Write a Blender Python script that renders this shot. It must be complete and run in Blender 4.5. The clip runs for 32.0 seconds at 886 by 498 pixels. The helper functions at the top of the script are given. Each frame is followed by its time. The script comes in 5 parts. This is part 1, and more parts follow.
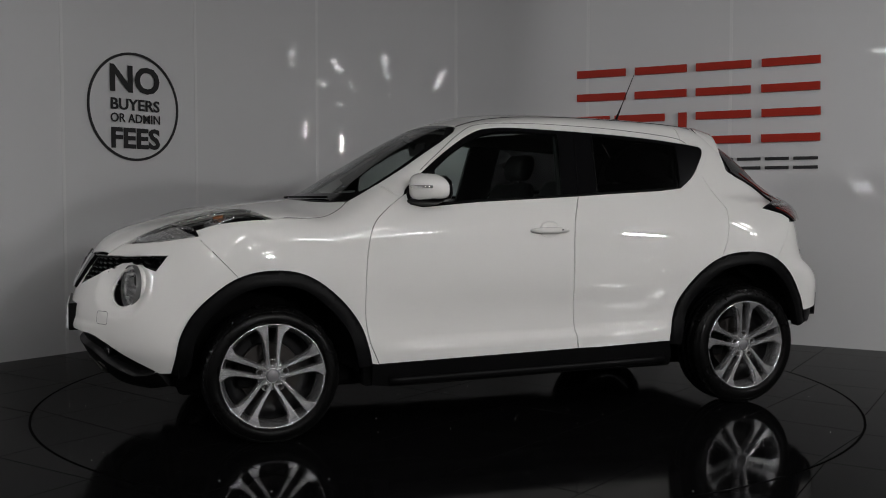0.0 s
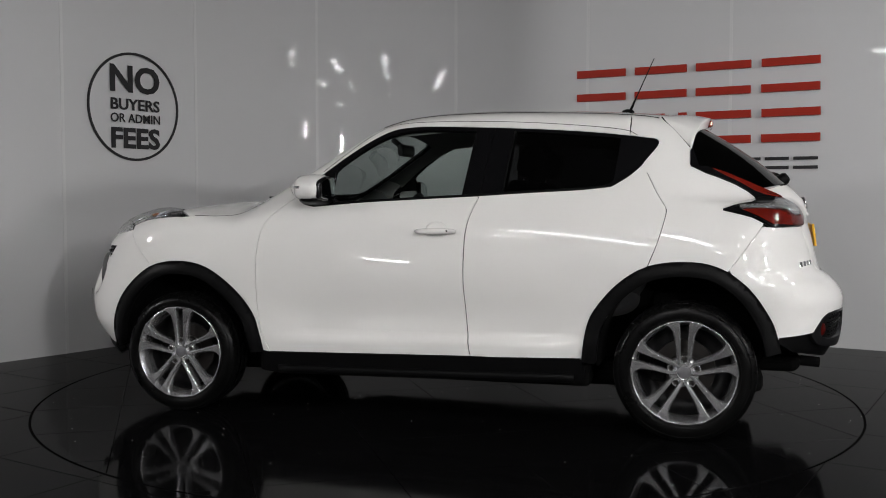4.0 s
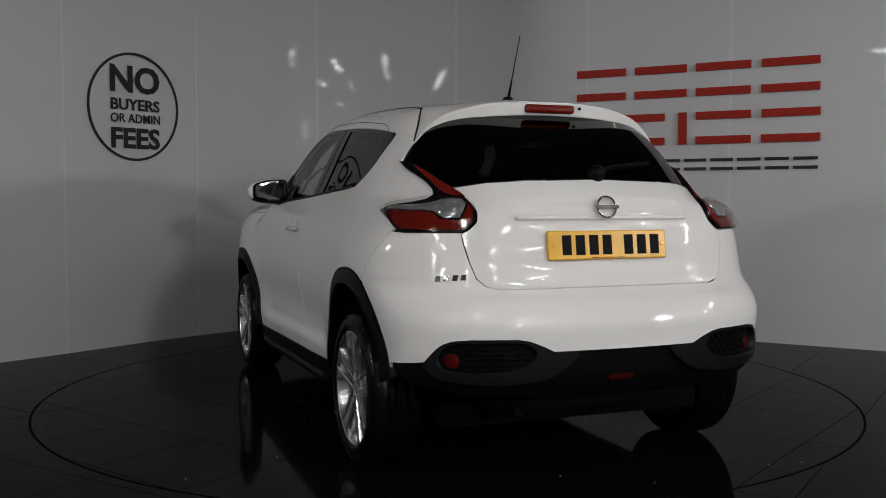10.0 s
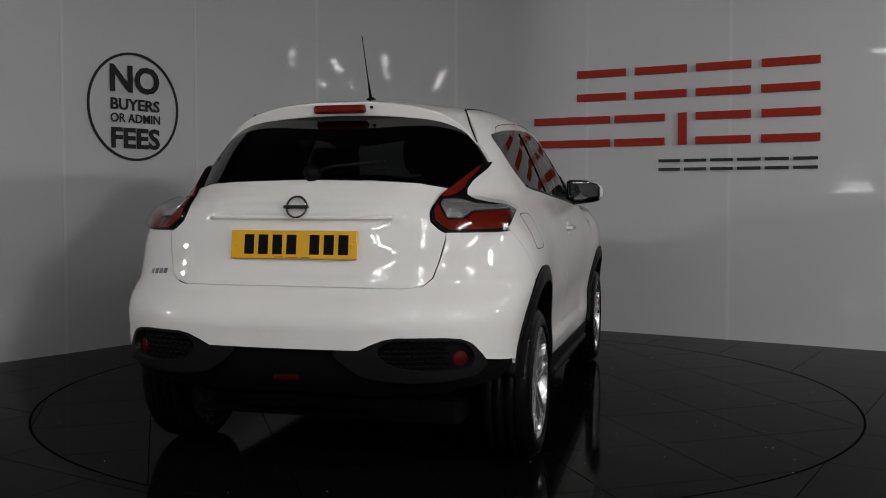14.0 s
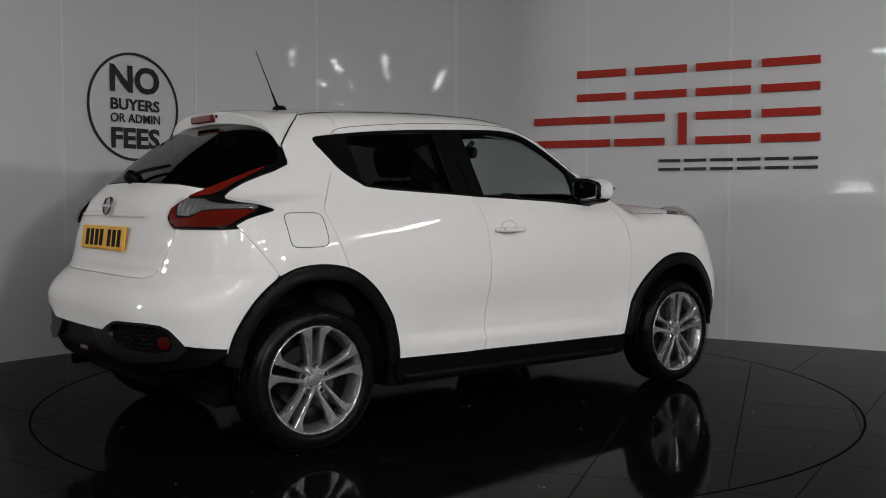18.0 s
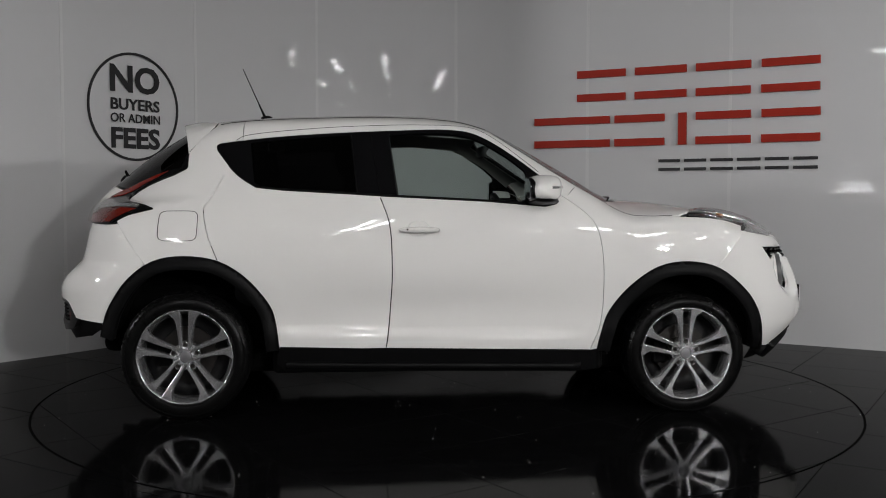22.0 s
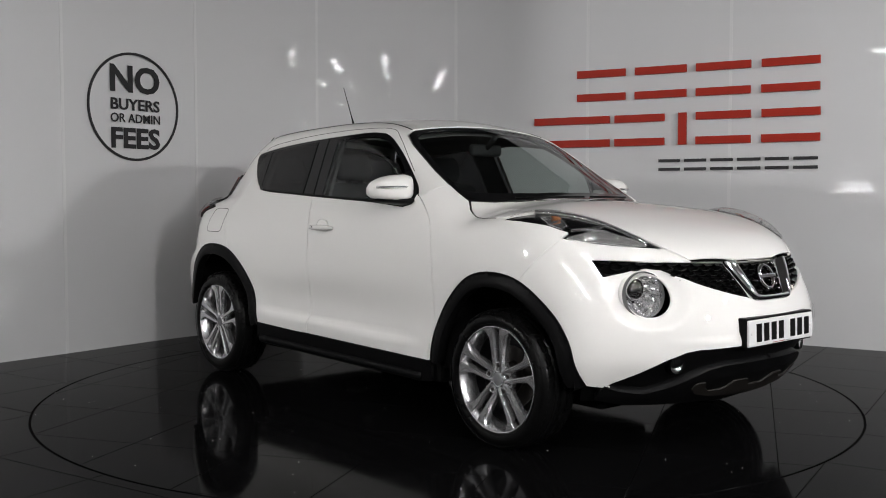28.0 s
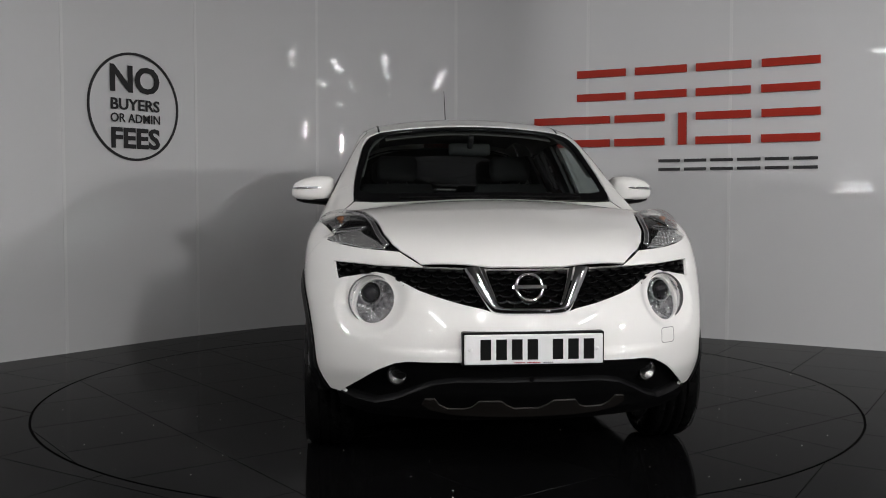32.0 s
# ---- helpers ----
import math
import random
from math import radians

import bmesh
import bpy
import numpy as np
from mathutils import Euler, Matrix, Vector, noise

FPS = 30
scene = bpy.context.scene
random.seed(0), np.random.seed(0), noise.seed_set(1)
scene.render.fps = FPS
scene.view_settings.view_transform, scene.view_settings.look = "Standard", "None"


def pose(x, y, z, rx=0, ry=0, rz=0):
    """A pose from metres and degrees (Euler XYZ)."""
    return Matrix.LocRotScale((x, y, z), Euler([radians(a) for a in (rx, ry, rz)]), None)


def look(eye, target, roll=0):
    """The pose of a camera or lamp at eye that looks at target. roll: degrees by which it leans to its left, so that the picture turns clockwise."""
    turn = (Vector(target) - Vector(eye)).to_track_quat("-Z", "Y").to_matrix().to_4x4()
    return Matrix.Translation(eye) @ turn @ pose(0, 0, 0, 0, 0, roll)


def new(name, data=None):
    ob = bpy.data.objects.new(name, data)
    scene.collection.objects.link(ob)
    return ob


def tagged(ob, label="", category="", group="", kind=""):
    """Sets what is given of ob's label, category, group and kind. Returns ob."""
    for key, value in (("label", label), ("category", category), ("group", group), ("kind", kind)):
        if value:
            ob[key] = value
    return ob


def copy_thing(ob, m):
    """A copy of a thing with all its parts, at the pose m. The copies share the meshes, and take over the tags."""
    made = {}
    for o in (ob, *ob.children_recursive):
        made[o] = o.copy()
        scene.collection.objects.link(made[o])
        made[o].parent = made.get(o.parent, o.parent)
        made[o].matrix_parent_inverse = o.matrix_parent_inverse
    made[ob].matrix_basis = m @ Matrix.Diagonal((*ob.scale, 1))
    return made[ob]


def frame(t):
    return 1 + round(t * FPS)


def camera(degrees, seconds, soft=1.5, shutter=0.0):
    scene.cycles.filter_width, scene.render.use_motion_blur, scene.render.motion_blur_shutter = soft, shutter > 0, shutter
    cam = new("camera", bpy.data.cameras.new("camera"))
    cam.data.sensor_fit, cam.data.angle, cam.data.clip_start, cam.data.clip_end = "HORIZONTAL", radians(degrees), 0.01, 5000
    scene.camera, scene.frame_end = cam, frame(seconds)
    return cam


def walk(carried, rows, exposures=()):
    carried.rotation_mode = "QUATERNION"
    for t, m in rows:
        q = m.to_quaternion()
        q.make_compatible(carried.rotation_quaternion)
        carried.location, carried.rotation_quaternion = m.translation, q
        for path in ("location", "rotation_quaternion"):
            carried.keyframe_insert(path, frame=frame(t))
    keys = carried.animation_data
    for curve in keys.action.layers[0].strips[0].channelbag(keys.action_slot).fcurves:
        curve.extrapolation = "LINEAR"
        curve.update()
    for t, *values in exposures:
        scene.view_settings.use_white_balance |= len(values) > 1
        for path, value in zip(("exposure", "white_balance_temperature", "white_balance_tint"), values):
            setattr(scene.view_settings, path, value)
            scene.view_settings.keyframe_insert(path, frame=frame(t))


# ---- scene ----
# ---------------------------------------------------------------- camera
EYE = Vector((0.0, -5.537, 1.098))
cam = camera(49.65, 32.0, soft=1.0)
AIM = look(EYE, EYE + Vector((-0.0194, 4.993, -0.2602)))
EXPOSURES = [(0, -0.78), (1, -0.70), (2, -0.41), (3, -0.28), (6, -0.13), (7, -0.13), (8, -0.27), (9, -0.49), (10, -0.79), (11, -0.80), (12, -0.72), (13, -0.74), (14, -0.84), (17, -0.65), (18, -0.50), (19, -0.56), (20, -0.66), (22, -0.36), (23, -0.13), (24, 0.06), (25, 0.10), (28, 0.16), (29, 0.11), (30, -0.15), (31, -0.17), (32, -0.15)]
walk(cam, [(0.0, AIM), (32.0, AIM)], EXPOSURES)

# ---------------------------------------------------------------- world and exposure
world = bpy.data.worlds.new("world")
scene.world = world
world.use_nodes = True
world.node_tree.nodes["Background"].inputs[0].default_value = (0.5, 0.55, 0.6, 1)
world.node_tree.nodes["Background"].inputs[1].default_value = 0.02

# ---------------------------------------------------------------- materials
def mat(name, colour, rough=0.5, metal=0.0, coat=0.0, vary=0.0, scale=8.0, bump=0.0, bump_scale=60.0, rough_vary=0.0, spec=0.5,
        trans=0.0, ior=1.45, glow=None, coat_rough=0.03, wavy=0.0):
    m = bpy.data.materials.new(name)
    m.use_nodes = True
    nt = m.node_tree
    b = nt.nodes["Principled BSDF"]
    b.inputs["Base Color"].default_value = (*colour, 1)
    b.inputs["Roughness"].default_value = rough
    b.inputs["Metallic"].default_value = metal
    b.inputs["Coat Weight"].default_value = coat
    b.inputs["Coat Roughness"].default_value = coat_rough
    b.inputs["Specular IOR Level"].default_value = spec
    b.inputs["Transmission Weight"].default_value = trans
    b.inputs["IOR"].default_value = ior
    if glow:
        b.inputs["Emission Color"].default_value = (*glow[0], 1)
        b.inputs["Emission Strength"].default_value = glow[1]
    co = nt.nodes.new("ShaderNodeTexCoord")
    if vary or rough_vary:
        n1 = nt.nodes.new("ShaderNodeTexNoise")
        n1.inputs["Scale"].default_value = scale
        n1.inputs["Detail"].default_value = 6
        n2 = nt.nodes.new("ShaderNodeTexNoise")
        n2.inputs["Scale"].default_value = scale * 0.17
        n2.inputs["Detail"].default_value = 3
        nt.links.new(co.outputs["Object"], n1.inputs["Vector"])
        nt.links.new(co.outputs["Object"], n2.inputs["Vector"])
        add = nt.nodes.new("ShaderNodeMath")
        add.operation = "ADD"
        nt.links.new(n1.outputs["Fac"], add.inputs[0])
        nt.links.new(n2.outputs["Fac"], add.inputs[1])
        half = nt.nodes.new("ShaderNodeMath")
        half.operation = "MULTIPLY"
        half.inputs[1].default_value = 0.5
        nt.links.new(add.outputs[0], half.inputs[0])
        if vary:
            ramp = nt.nodes.new("ShaderNodeMix")
            ramp.data_type = "RGBA"
            ramp.inputs["A"].default_value = (*[c * (1 - vary) for c in colour], 1)
            ramp.inputs["B"].default_value = (*[min(1, c * (1 + vary)) for c in colour], 1)
            nt.links.new(half.outputs[0], ramp.inputs["Factor"])
            nt.links.new(ramp.outputs["Result"], b.inputs["Base Color"])
        if rough_vary:
            mr = nt.nodes.new("ShaderNodeMapRange")
            mr.inputs["From Min"].default_value = 0.3
            mr.inputs["From Max"].default_value = 0.7
            mr.inputs["To Min"].default_value = max(0.0, rough - rough_vary)
            mr.inputs["To Max"].default_value = rough + rough_vary
            nt.links.new(half.outputs[0], mr.inputs["Value"])
            nt.links.new(mr.outputs["Result"], b.inputs["Roughness"])
    if bump:
        nb = nt.nodes.new("ShaderNodeTexNoise")
        nb.inputs["Scale"].default_value = bump_scale
        nb.inputs["Detail"].default_value = 4
        nt.links.new(co.outputs["Object"], nb.inputs["Vector"])
        bp = nt.nodes.new("ShaderNodeBump")
        bp.inputs["Strength"].default_value = bump
        bp.inputs["Distance"].default_value = 0.002
        nt.links.new(nb.outputs["Fac"], bp.inputs["Height"])
        nt.links.new(bp.outputs["Normal"], b.inputs["Normal"])
    if wavy:
        nw = nt.nodes.new("ShaderNodeTexNoise")
        nw.inputs["Scale"].default_value = 2.6
        nw.inputs["Detail"].default_value = 2
        nt.links.new(co.outputs["Object"], nw.inputs["Vector"])
        bw = nt.nodes.new("ShaderNodeBump")
        bw.inputs["Strength"].default_value = wavy
        bw.inputs["Distance"].default_value = 0.004
        nt.links.new(nw.outputs["Fac"], bw.inputs["Height"])
        nt.links.new(bw.outputs["Normal"], b.inputs["Coat Normal"])
    return m


def tint_glass(name, colour, gloss=0.04):
    """A thin pane: a tinted see-through film with a Fresnel gloss on it."""
    m = bpy.data.materials.new(name)
    m.use_nodes = True
    nt = m.node_tree
    nt.nodes.remove(nt.nodes["Principled BSDF"])
    t = nt.nodes.new("ShaderNodeBsdfTransparent")
    t.inputs[0].default_value = (*colour, 1)
    g = nt.nodes.new("ShaderNodeBsdfGlossy")
    g.inputs["Roughness"].default_value = gloss * 0.3
    lw = nt.nodes.new("ShaderNodeLayerWeight")
    lw.inputs[0].default_value = 0.5
    pw = nt.nodes.new("ShaderNodeMath")
    pw.operation = "POWER"
    pw.inputs[1].default_value = 5.0
    nt.links.new(lw.outputs["Facing"], pw.inputs[0])
    f = nt.nodes.new("ShaderNodeMath")
    f.operation = "MULTIPLY_ADD"
    f.inputs[1].default_value, f.inputs[2].default_value = 0.85, 0.05
    nt.links.new(pw.outputs[0], f.inputs[0])
    mix = nt.nodes.new("ShaderNodeMixShader")
    nt.links.new(f.outputs[0], mix.inputs[0])
    nt.links.new(t.outputs[0], mix.inputs[1])
    nt.links.new(g.outputs[0], mix.inputs[2])
    nt.links.new(mix.outputs[0], nt.nodes["Material Output"].inputs[0])
    return m


M_WALL = mat("wall_panel_white", (0.62, 0.62, 0.625), 0.55, vary=0.03, scale=1.6, rough_vary=0.05, bump=0.06, bump_scale=2.2, coat=0.26, coat_rough=0.012, spec=0.15, wavy=0.22)
M_JOINT = mat("wall_joint_strip", (0.66, 0.66, 0.66), 0.3, vary=0.05)
M_TILE = mat("black_polished_tile", (0.0032, 0.0032, 0.0034), 0.08, vary=0.35, scale=5.0, rough_vary=0.05, ior=1.072)
M_GROUT = mat("dark_grout", (0.0012, 0.0012, 0.0012), 0.9, vary=0.3, spec=0.05)
M_CEIL = mat("ceiling_dark", (0.10, 0.098, 0.095), 0.9, vary=0.08, scale=3)
M_DULL = mat("showroom_wall_grey", (0.20, 0.20, 0.205), 0.8, vary=0.1, scale=1.0)
M_TUBE = mat("tube_glow", (1, 1, 1), 0.5, glow=((1.0, 0.985, 0.985), 68.0))
M_FLOOD = mat("flood_glow", (1, 1, 1), 0.5, glow=((1.0, 0.985, 0.985), 520.0))
M_FLOOD_WEAK = mat("flood_glow_weak", (1, 1, 1), 0.5, glow=((1.0, 0.985, 0.985), 365.0))
M_SIGN_RED = mat("sign_red", (0.36, 0.022, 0.010), 0.45, vary=0.06, scale=30, spec=0.2)
M_SIGN_BLACK = mat("sign_black", (0.012, 0.012, 0.013), 0.4, vary=0.2, scale=30)
M_PAINT = mat("white_car_paint", (0.775, 0.765, 0.742), 0.7, vary=0.012, scale=3, coat=1.0, coat_rough=0.008, rough_vary=0.02, spec=0.08)
M_PLASTIC = mat("black_textured_plastic", (0.0035, 0.0035, 0.0037), 0.40, vary=0.25, scale=40, bump=0.10, bump_scale=900, spec=0.09)
M_GLOSSBLACK = mat("gloss_black_trim", (0.004, 0.004, 0.0045), 0.12, vary=0.2, spec=0.4)
M_RUBBER = mat("tyre_rubber", (0.003, 0.003, 0.003), 0.30, vary=0.3, scale=25, rough_vary=0.12, bump=0.12, bump_scale=220, spec=0.12)
M_DARK = mat("dark_underbody", (0.003, 0.003, 0.003), 0.9, vary=0.3, spec=0.1)
M_ALLOY = mat("silver_alloy", (0.62, 0.62, 0.63), 0.25, metal=0.9, vary=0.03, scale=3)
# alloy blackened so its colour carries the shade behind the spokes
M_ALLOY_SHADE = mat("alloy_shade_barrel", (0.02, 0.02, 0.021), 0.45, metal=0.5, vary=0.2, scale=14)
M_CAP = mat("satin_cap_grey", (0.22, 0.22, 0.23), 0.35, metal=0.6, vary=0.1, scale=60)
M_DISC = mat("brake_disc_steel", (0.035, 0.032, 0.03), 0.45, metal=0.8, vary=0.15, scale=30)
M_CHROME = mat("chrome", (0.82, 0.82, 0.83), 0.06, metal=1.0, vary=0.02)
M_GLASS = tint_glass("clear_tinted_glass", (0.74, 0.80, 0.78))
M_SCREEN = tint_glass("windscreen_glass", (0.62, 0.66, 0.65))
M_PRIVACY = tint_glass("privacy_glass", (0.05, 0.05, 0.052))
M_LENS = tint_glass("lamp_lens_clear", (0.9, 0.9, 0.9))
# strong colour noise here paints in the lens's sparkling glints
M_REDLENS = mat("red_lamp_lens", (0.14, 0.008, 0.004), 0.12, coat=0.7, vary=0.75, scale=60)
M_DARKRED = mat("dark_red_lens", (0.03, 0.002, 0.002), 0.08, coat=0.5, vary=0.1, scale=60)
M_AMBER = mat("amber_bulb", (0.30, 0.12, 0.05), 0.25, vary=0.1)
M_REFLECTOR = mat("lamp_reflector", (0.80, 0.80, 0.81), 0.12, metal=0.85, vary=0.3, scale=60, bump=1.0, bump_scale=70)
M_LAMPBOWL = mat("smoked_lamp_bowl", (0.62, 0.62, 0.63), 0.16, metal=0.9, vary=0.3, scale=60, bump=1.0, bump_scale=70)
M_REFLECTRED = mat("dull_red_reflector", (0.055, 0.003, 0.002), 0.4, vary=0.3, scale=60, spec=0.08)
M_GRILLE = mat("black_grille_plastic", (0.004, 0.004, 0.0042), 0.22, vary=0.2, scale=30, spec=0.45)
M_FACET = mat("bright_lamp_chrome", (0.88, 0.88, 0.89), 0.07, metal=0.82, vary=0.08, scale=60)
M_CLEARLENS = mat("ribbed_clear_lens", (0.74, 0.74, 0.74), 0.12, metal=0.75, vary=0.25, scale=90, coat=1.0)
M_PLATE_Y = mat("yellow_plate", (0.78, 0.42, 0.02), 0.3, vary=0.03, coat=0.3)
M_PLATE_W = mat("white_plate", (0.72, 0.72, 0.72), 0.3, vary=0.03, coat=0.3)
M_INK = mat("plate_black_ink", (0.004, 0.004, 0.004), 0.5, spec=0.1)
M_FABRIC = mat("black_seat_cloth", (0.018, 0.018, 0.019), 0.9, vary=0.3, scale=60, bump=0.3, bump_scale=400)
M_CABIN = mat("cabin_plastic_dark", (0.02, 0.02, 0.021), 0.6, vary=0.2, scale=40)
M_LINER = mat("cabin_headliner_grey", (0.24, 0.235, 0.225), 0.9, vary=0.08)
M_MIRROR = mat("mirror_glass", (0.40, 0.41, 0.42), 0.01, metal=1.0)
M_DULLTRIM = mat("satin_grey_trim", (0.10, 0.10, 0.10), 0.4, vary=0.15, scale=30)
M_SATIN = mat("satin_charcoal_trim", (0.0075, 0.0075, 0.008), 0.38, vary=0.15, scale=30, spec=0.22)
M_SKID = mat("dark_skid_trim", (0.012, 0.0105, 0.0095), 0.5, vary=0.2, scale=30, spec=0.2)
M_DARKMESH = mat("black_mesh_backing", (0.008, 0.008, 0.008), 0.7, vary=0.2)
M_FAR = mat("pale_grit", (0.5, 0.5, 0.48), 0.7)


# ---------------------------------------------------------------- mesh helpers
def obj(name, bm, material, parent=None, label="", smooth=False):
    me = bpy.data.meshes.new(name)
    bm.to_mesh(me)
    bm.free()
    me.materials.append(material)
    if smooth:
        me.shade_smooth()
    ob = new(name, me)
    if parent:
        ob.parent = parent
    if label:
        tagged(ob, label)
    return ob


def part(name, bm, material, parent, label="", smooth=False):
    return obj(name, bm, material, parent, label, smooth)


def box_bm(x0, x1, y0, y1, z0, z1, bevel=0.0, seg=2):
    bm = bmesh.new()
    bmesh.ops.create_cube(bm, size=1, matrix=Matrix.Translation(((x0 + x1) / 2, (y0 + y1) / 2, (z0 + z1) / 2)) @ Matrix.Diagonal((x1 - x0, y1 - y0, z1 - z0, 1)))
    if bevel:
        bmesh.ops.bevel(bm, geom=bm.edges[:], offset=bevel, segments=seg, affect="EDGES", profile=0.5)
    return bm


def lathe_bm(profile, seg=48, axis="y", arc=1.0):
    """Turn (radius, along) pairs about an axis."""
    bm = bmesh.new()
    rings = []
    n = seg
    for r, h in profile:
        ring = []
        for i in range(n):
            a = 2 * math.pi * i / n
            c, s = r * math.cos(a), r * math.sin(a)
            p = {"y": (c, h, s), "z": (c, s, h), "x": (h, c, s)}[axis]
            ring.append(bm.verts.new(p))
        rings.append(ring)
    for a, b in zip(rings, rings[1:]):
        for i in range(n):
            j = (i + 1) % n
            bm.faces.new((a[i], a[j], b[j], b[i]))
    bmesh.ops.recalc_face_normals(bm, faces=bm.faces[:])
    return bm


def tube_bm(points, radius, seg=8, caps=True, taper=None):
    """A round rod along a polyline."""
    bm = bmesh.new()
    pts = [Vector(p) for p in points]
    rings = []
    for i, p in enumerate(pts):
        d = (pts[min(i + 1, len(pts) - 1)] - pts[max(i - 1, 0)]).normalized()
        q = d.to_track_quat("Z", "Y")
        r = radius if taper is None else radius + (taper - radius) * i / (len(pts) - 1)
        rings.append([bm.verts.new(p + q @ Vector((r * math.cos(2 * math.pi * k / seg), r * math.sin(2 * math.pi * k / seg), 0))) for k in range(seg)])
    for a, b in zip(rings, rings[1:]):
        for k in range(seg):
            j = (k + 1) % seg
            bm.faces.new((a[k], a[j], b[j], b[k]))
    if caps:
        bm.faces.new(rings[0][::-1])
        bm.faces.new(rings[-1])
    bmesh.ops.recalc_face_normals(bm, faces=bm.faces[:])
    return bm


def prism_bm(outline, depth, at=lambda u, v, w: (u, v, w), bevel=0.0):
    """A flat outline (u, v) pulled out by depth along w."""
    bm = bmesh.new()
    lo = [bm.verts.new(at(u, v, 0)) for u, v in outline]
    hi = [bm.verts.new(at(u, v, depth)) for u, v in outline]
    bm.faces.new(lo[::-1])
    top = bm.faces.new(hi)
    n = len(outline)
    for i in range(n):
        j = (i + 1) % n
        bm.faces.new((lo[i], lo[j], hi[j], hi[i]))
    if bevel:
        bmesh.ops.bevel(bm, geom=[e for e in top.edges], offset=bevel, segments=2, affect="EDGES", profile=0.5)
    bmesh.ops.recalc_face_normals(bm, faces=bm.faces[:])
    return bm


def catmull(pts, per=6, closed=False):
    """A smooth line through the points."""
    P = [np.array(p, float) for p in pts]
    n = len(P)
    out = []
    for i in range(n if closed else n - 1):
        p0 = P[i - 1] if closed or i > 0 else 2 * P[0] - P[1]
        p1, p2 = P[i], P[(i + 1) % n]
        p3 = P[(i + 2) % n] if closed or i + 2 < n else 2 * P[-1] - P[-2]
        for k in range(per):
            t = k / per
            out.append(0.5 * (2 * p1 + (p2 - p0) * t + (2 * p0 - 5 * p1 + 4 * p2 - p3) * t * t + (3 * p1 - p0 - 3 * p2 + p3) * t ** 3))
    if not closed:
        out.append(P[-1])
    return [tuple(float(c) for c in p) for p in out]

# ---------------------------------------------------------------- the showroom bay
WALL_LINE = [(-3.55, -0.6), (-3.42, 0.22), (-2.70, 1.225), (-2.00, 2.14), (-1.13, 2.86), (0.08, 2.95), (1.17, 2.48), (2.19, 1.92), (3.2, 1.33), (4.2, 0.75)]
SEAMS = [2, 3, 4, 5, 6, 7]
WALL_H, CEIL = 3.1, 3.5
wall_curve = catmull(WALL_LINE, 16)
PER = 16


def wall_point(s):
    """The wall's face at index s of its curve, with the way along it and the way out of it into the room."""
    s = min(max(s, 0.0), len(wall_curve) - 1.001)
    i, f = int(s), s - int(s)
    a, b = Vector(wall_curve[i]), Vector(wall_curve[i + 1])
    d = (b - a).normalized()
    p = a.lerp(b, f)
    return Vector((p.x, p.y, 0)), Vector((d.x, d.y, 0)), Vector((d.y, -d.x, 0))


def wall_strip(s0, s1, z0, z1, inset, thick, gap=0.0, n=24):
    bm = bmesh.new()
    cols = []
    for k in range(n + 1):
        p, d, out = wall_point(s0 + (s1 - s0) * k / n)
        if k == 0:
            p = p + d * gap
        if k == n:
            p = p - d * gap
        f, b = p + out * inset, p - out * thick
        cols.append([bm.verts.new((q.x, q.y, z)) for q, z in ((f, z0), (f, z1), (b, z1), (b, z0))])
    for a, b in zip(cols, cols[1:]):
        for k in range(4):
            bm.faces.new((a[k], b[k], b[(k + 1) % 4], a[(k + 1) % 4]))
    bm.faces.new(cols[0])
    bm.faces.new(cols[-1][::-1])
    bmesh.ops.recalc_face_normals(bm, faces=bm.faces[:])
    for f in bm.faces:
        f.smooth = True
    for e in bm.edges:
        e.smooth = e.calc_face_angle(0) < 0.5
    return bm


wall = tagged(new("wall_bay"), "curved glossy white panelled showroom wall", "wall", kind="structure")
edges = [0] + [i * PER for i in SEAMS] + [len(wall_curve) - 1.01]
for a, b in zip(edges, edges[1:]):
    part("panel", wall_strip(a, b, 0, WALL_H, 0, 0.08, gap=0.0035), M_WALL, wall)
for s in [i * PER for i in SEAMS]:
    part("joint_strip", wall_strip(s - 0.16, s + 0.16, 0, WALL_H, 0.003, 0.02, n=2), M_JOINT, wall)

# closing walls, floor bed and ceiling out of view
closing = [((-3.55, -0.6), (-7.5, -0.8)), ((-7.5, -0.8), (-7.5, -13)), ((-7.5, -13), (8.5, -13)), ((8.5, -13), (8.5, 0.6)), ((8.5, 0.6), (4.2, 0.75)), ((-7.5, 4.2), (-7.5, -0.8)), ((8.5, 4.2), (-7.5, 4.2)), ((8.5, 0.6), (8.5, 4.2))]
for k, (a, b) in enumerate(closing):
    a, b = Vector((*a, 0)), Vector((*b, 0))
    d = (b - a).normalized()
    n = Vector((-d.y, d.x, 0)) * -1
    bm = bmesh.new()
    vs = [bm.verts.new(p) for p in (a, b, b + n * 0.1, a + n * 0.1)]
    f = bm.faces.new(vs)
    up = bmesh.ops.extrude_face_region(bm, geom=[f])["geom"]
    bmesh.ops.translate(bm, verts=[v for v in up if isinstance(v, bmesh.types.BMVert)], vec=(0, 0, CEIL))
    bmesh.ops.recalc_face_normals(bm, faces=bm.faces[:])
    tagged(obj("wall_%s" % ("west", "southwest", "south", "southeast", "east", "northwest", "north", "northeast")[k], bm, M_DULL), "plain grey showroom wall", "wall", kind="structure")
tagged(obj("ceiling", box_bm(-8, 9, -13.2, 4.4, CEIL, CEIL + 0.1), M_CEIL), "plain dark showroom ceiling", "ceiling", kind="structure")
tagged(obj("floor", box_bm(-8, 9, -13.2, 4.4, -0.08, -0.006), M_GROUT), "dark floor bed under polished black tiles", "floor", kind="structure")

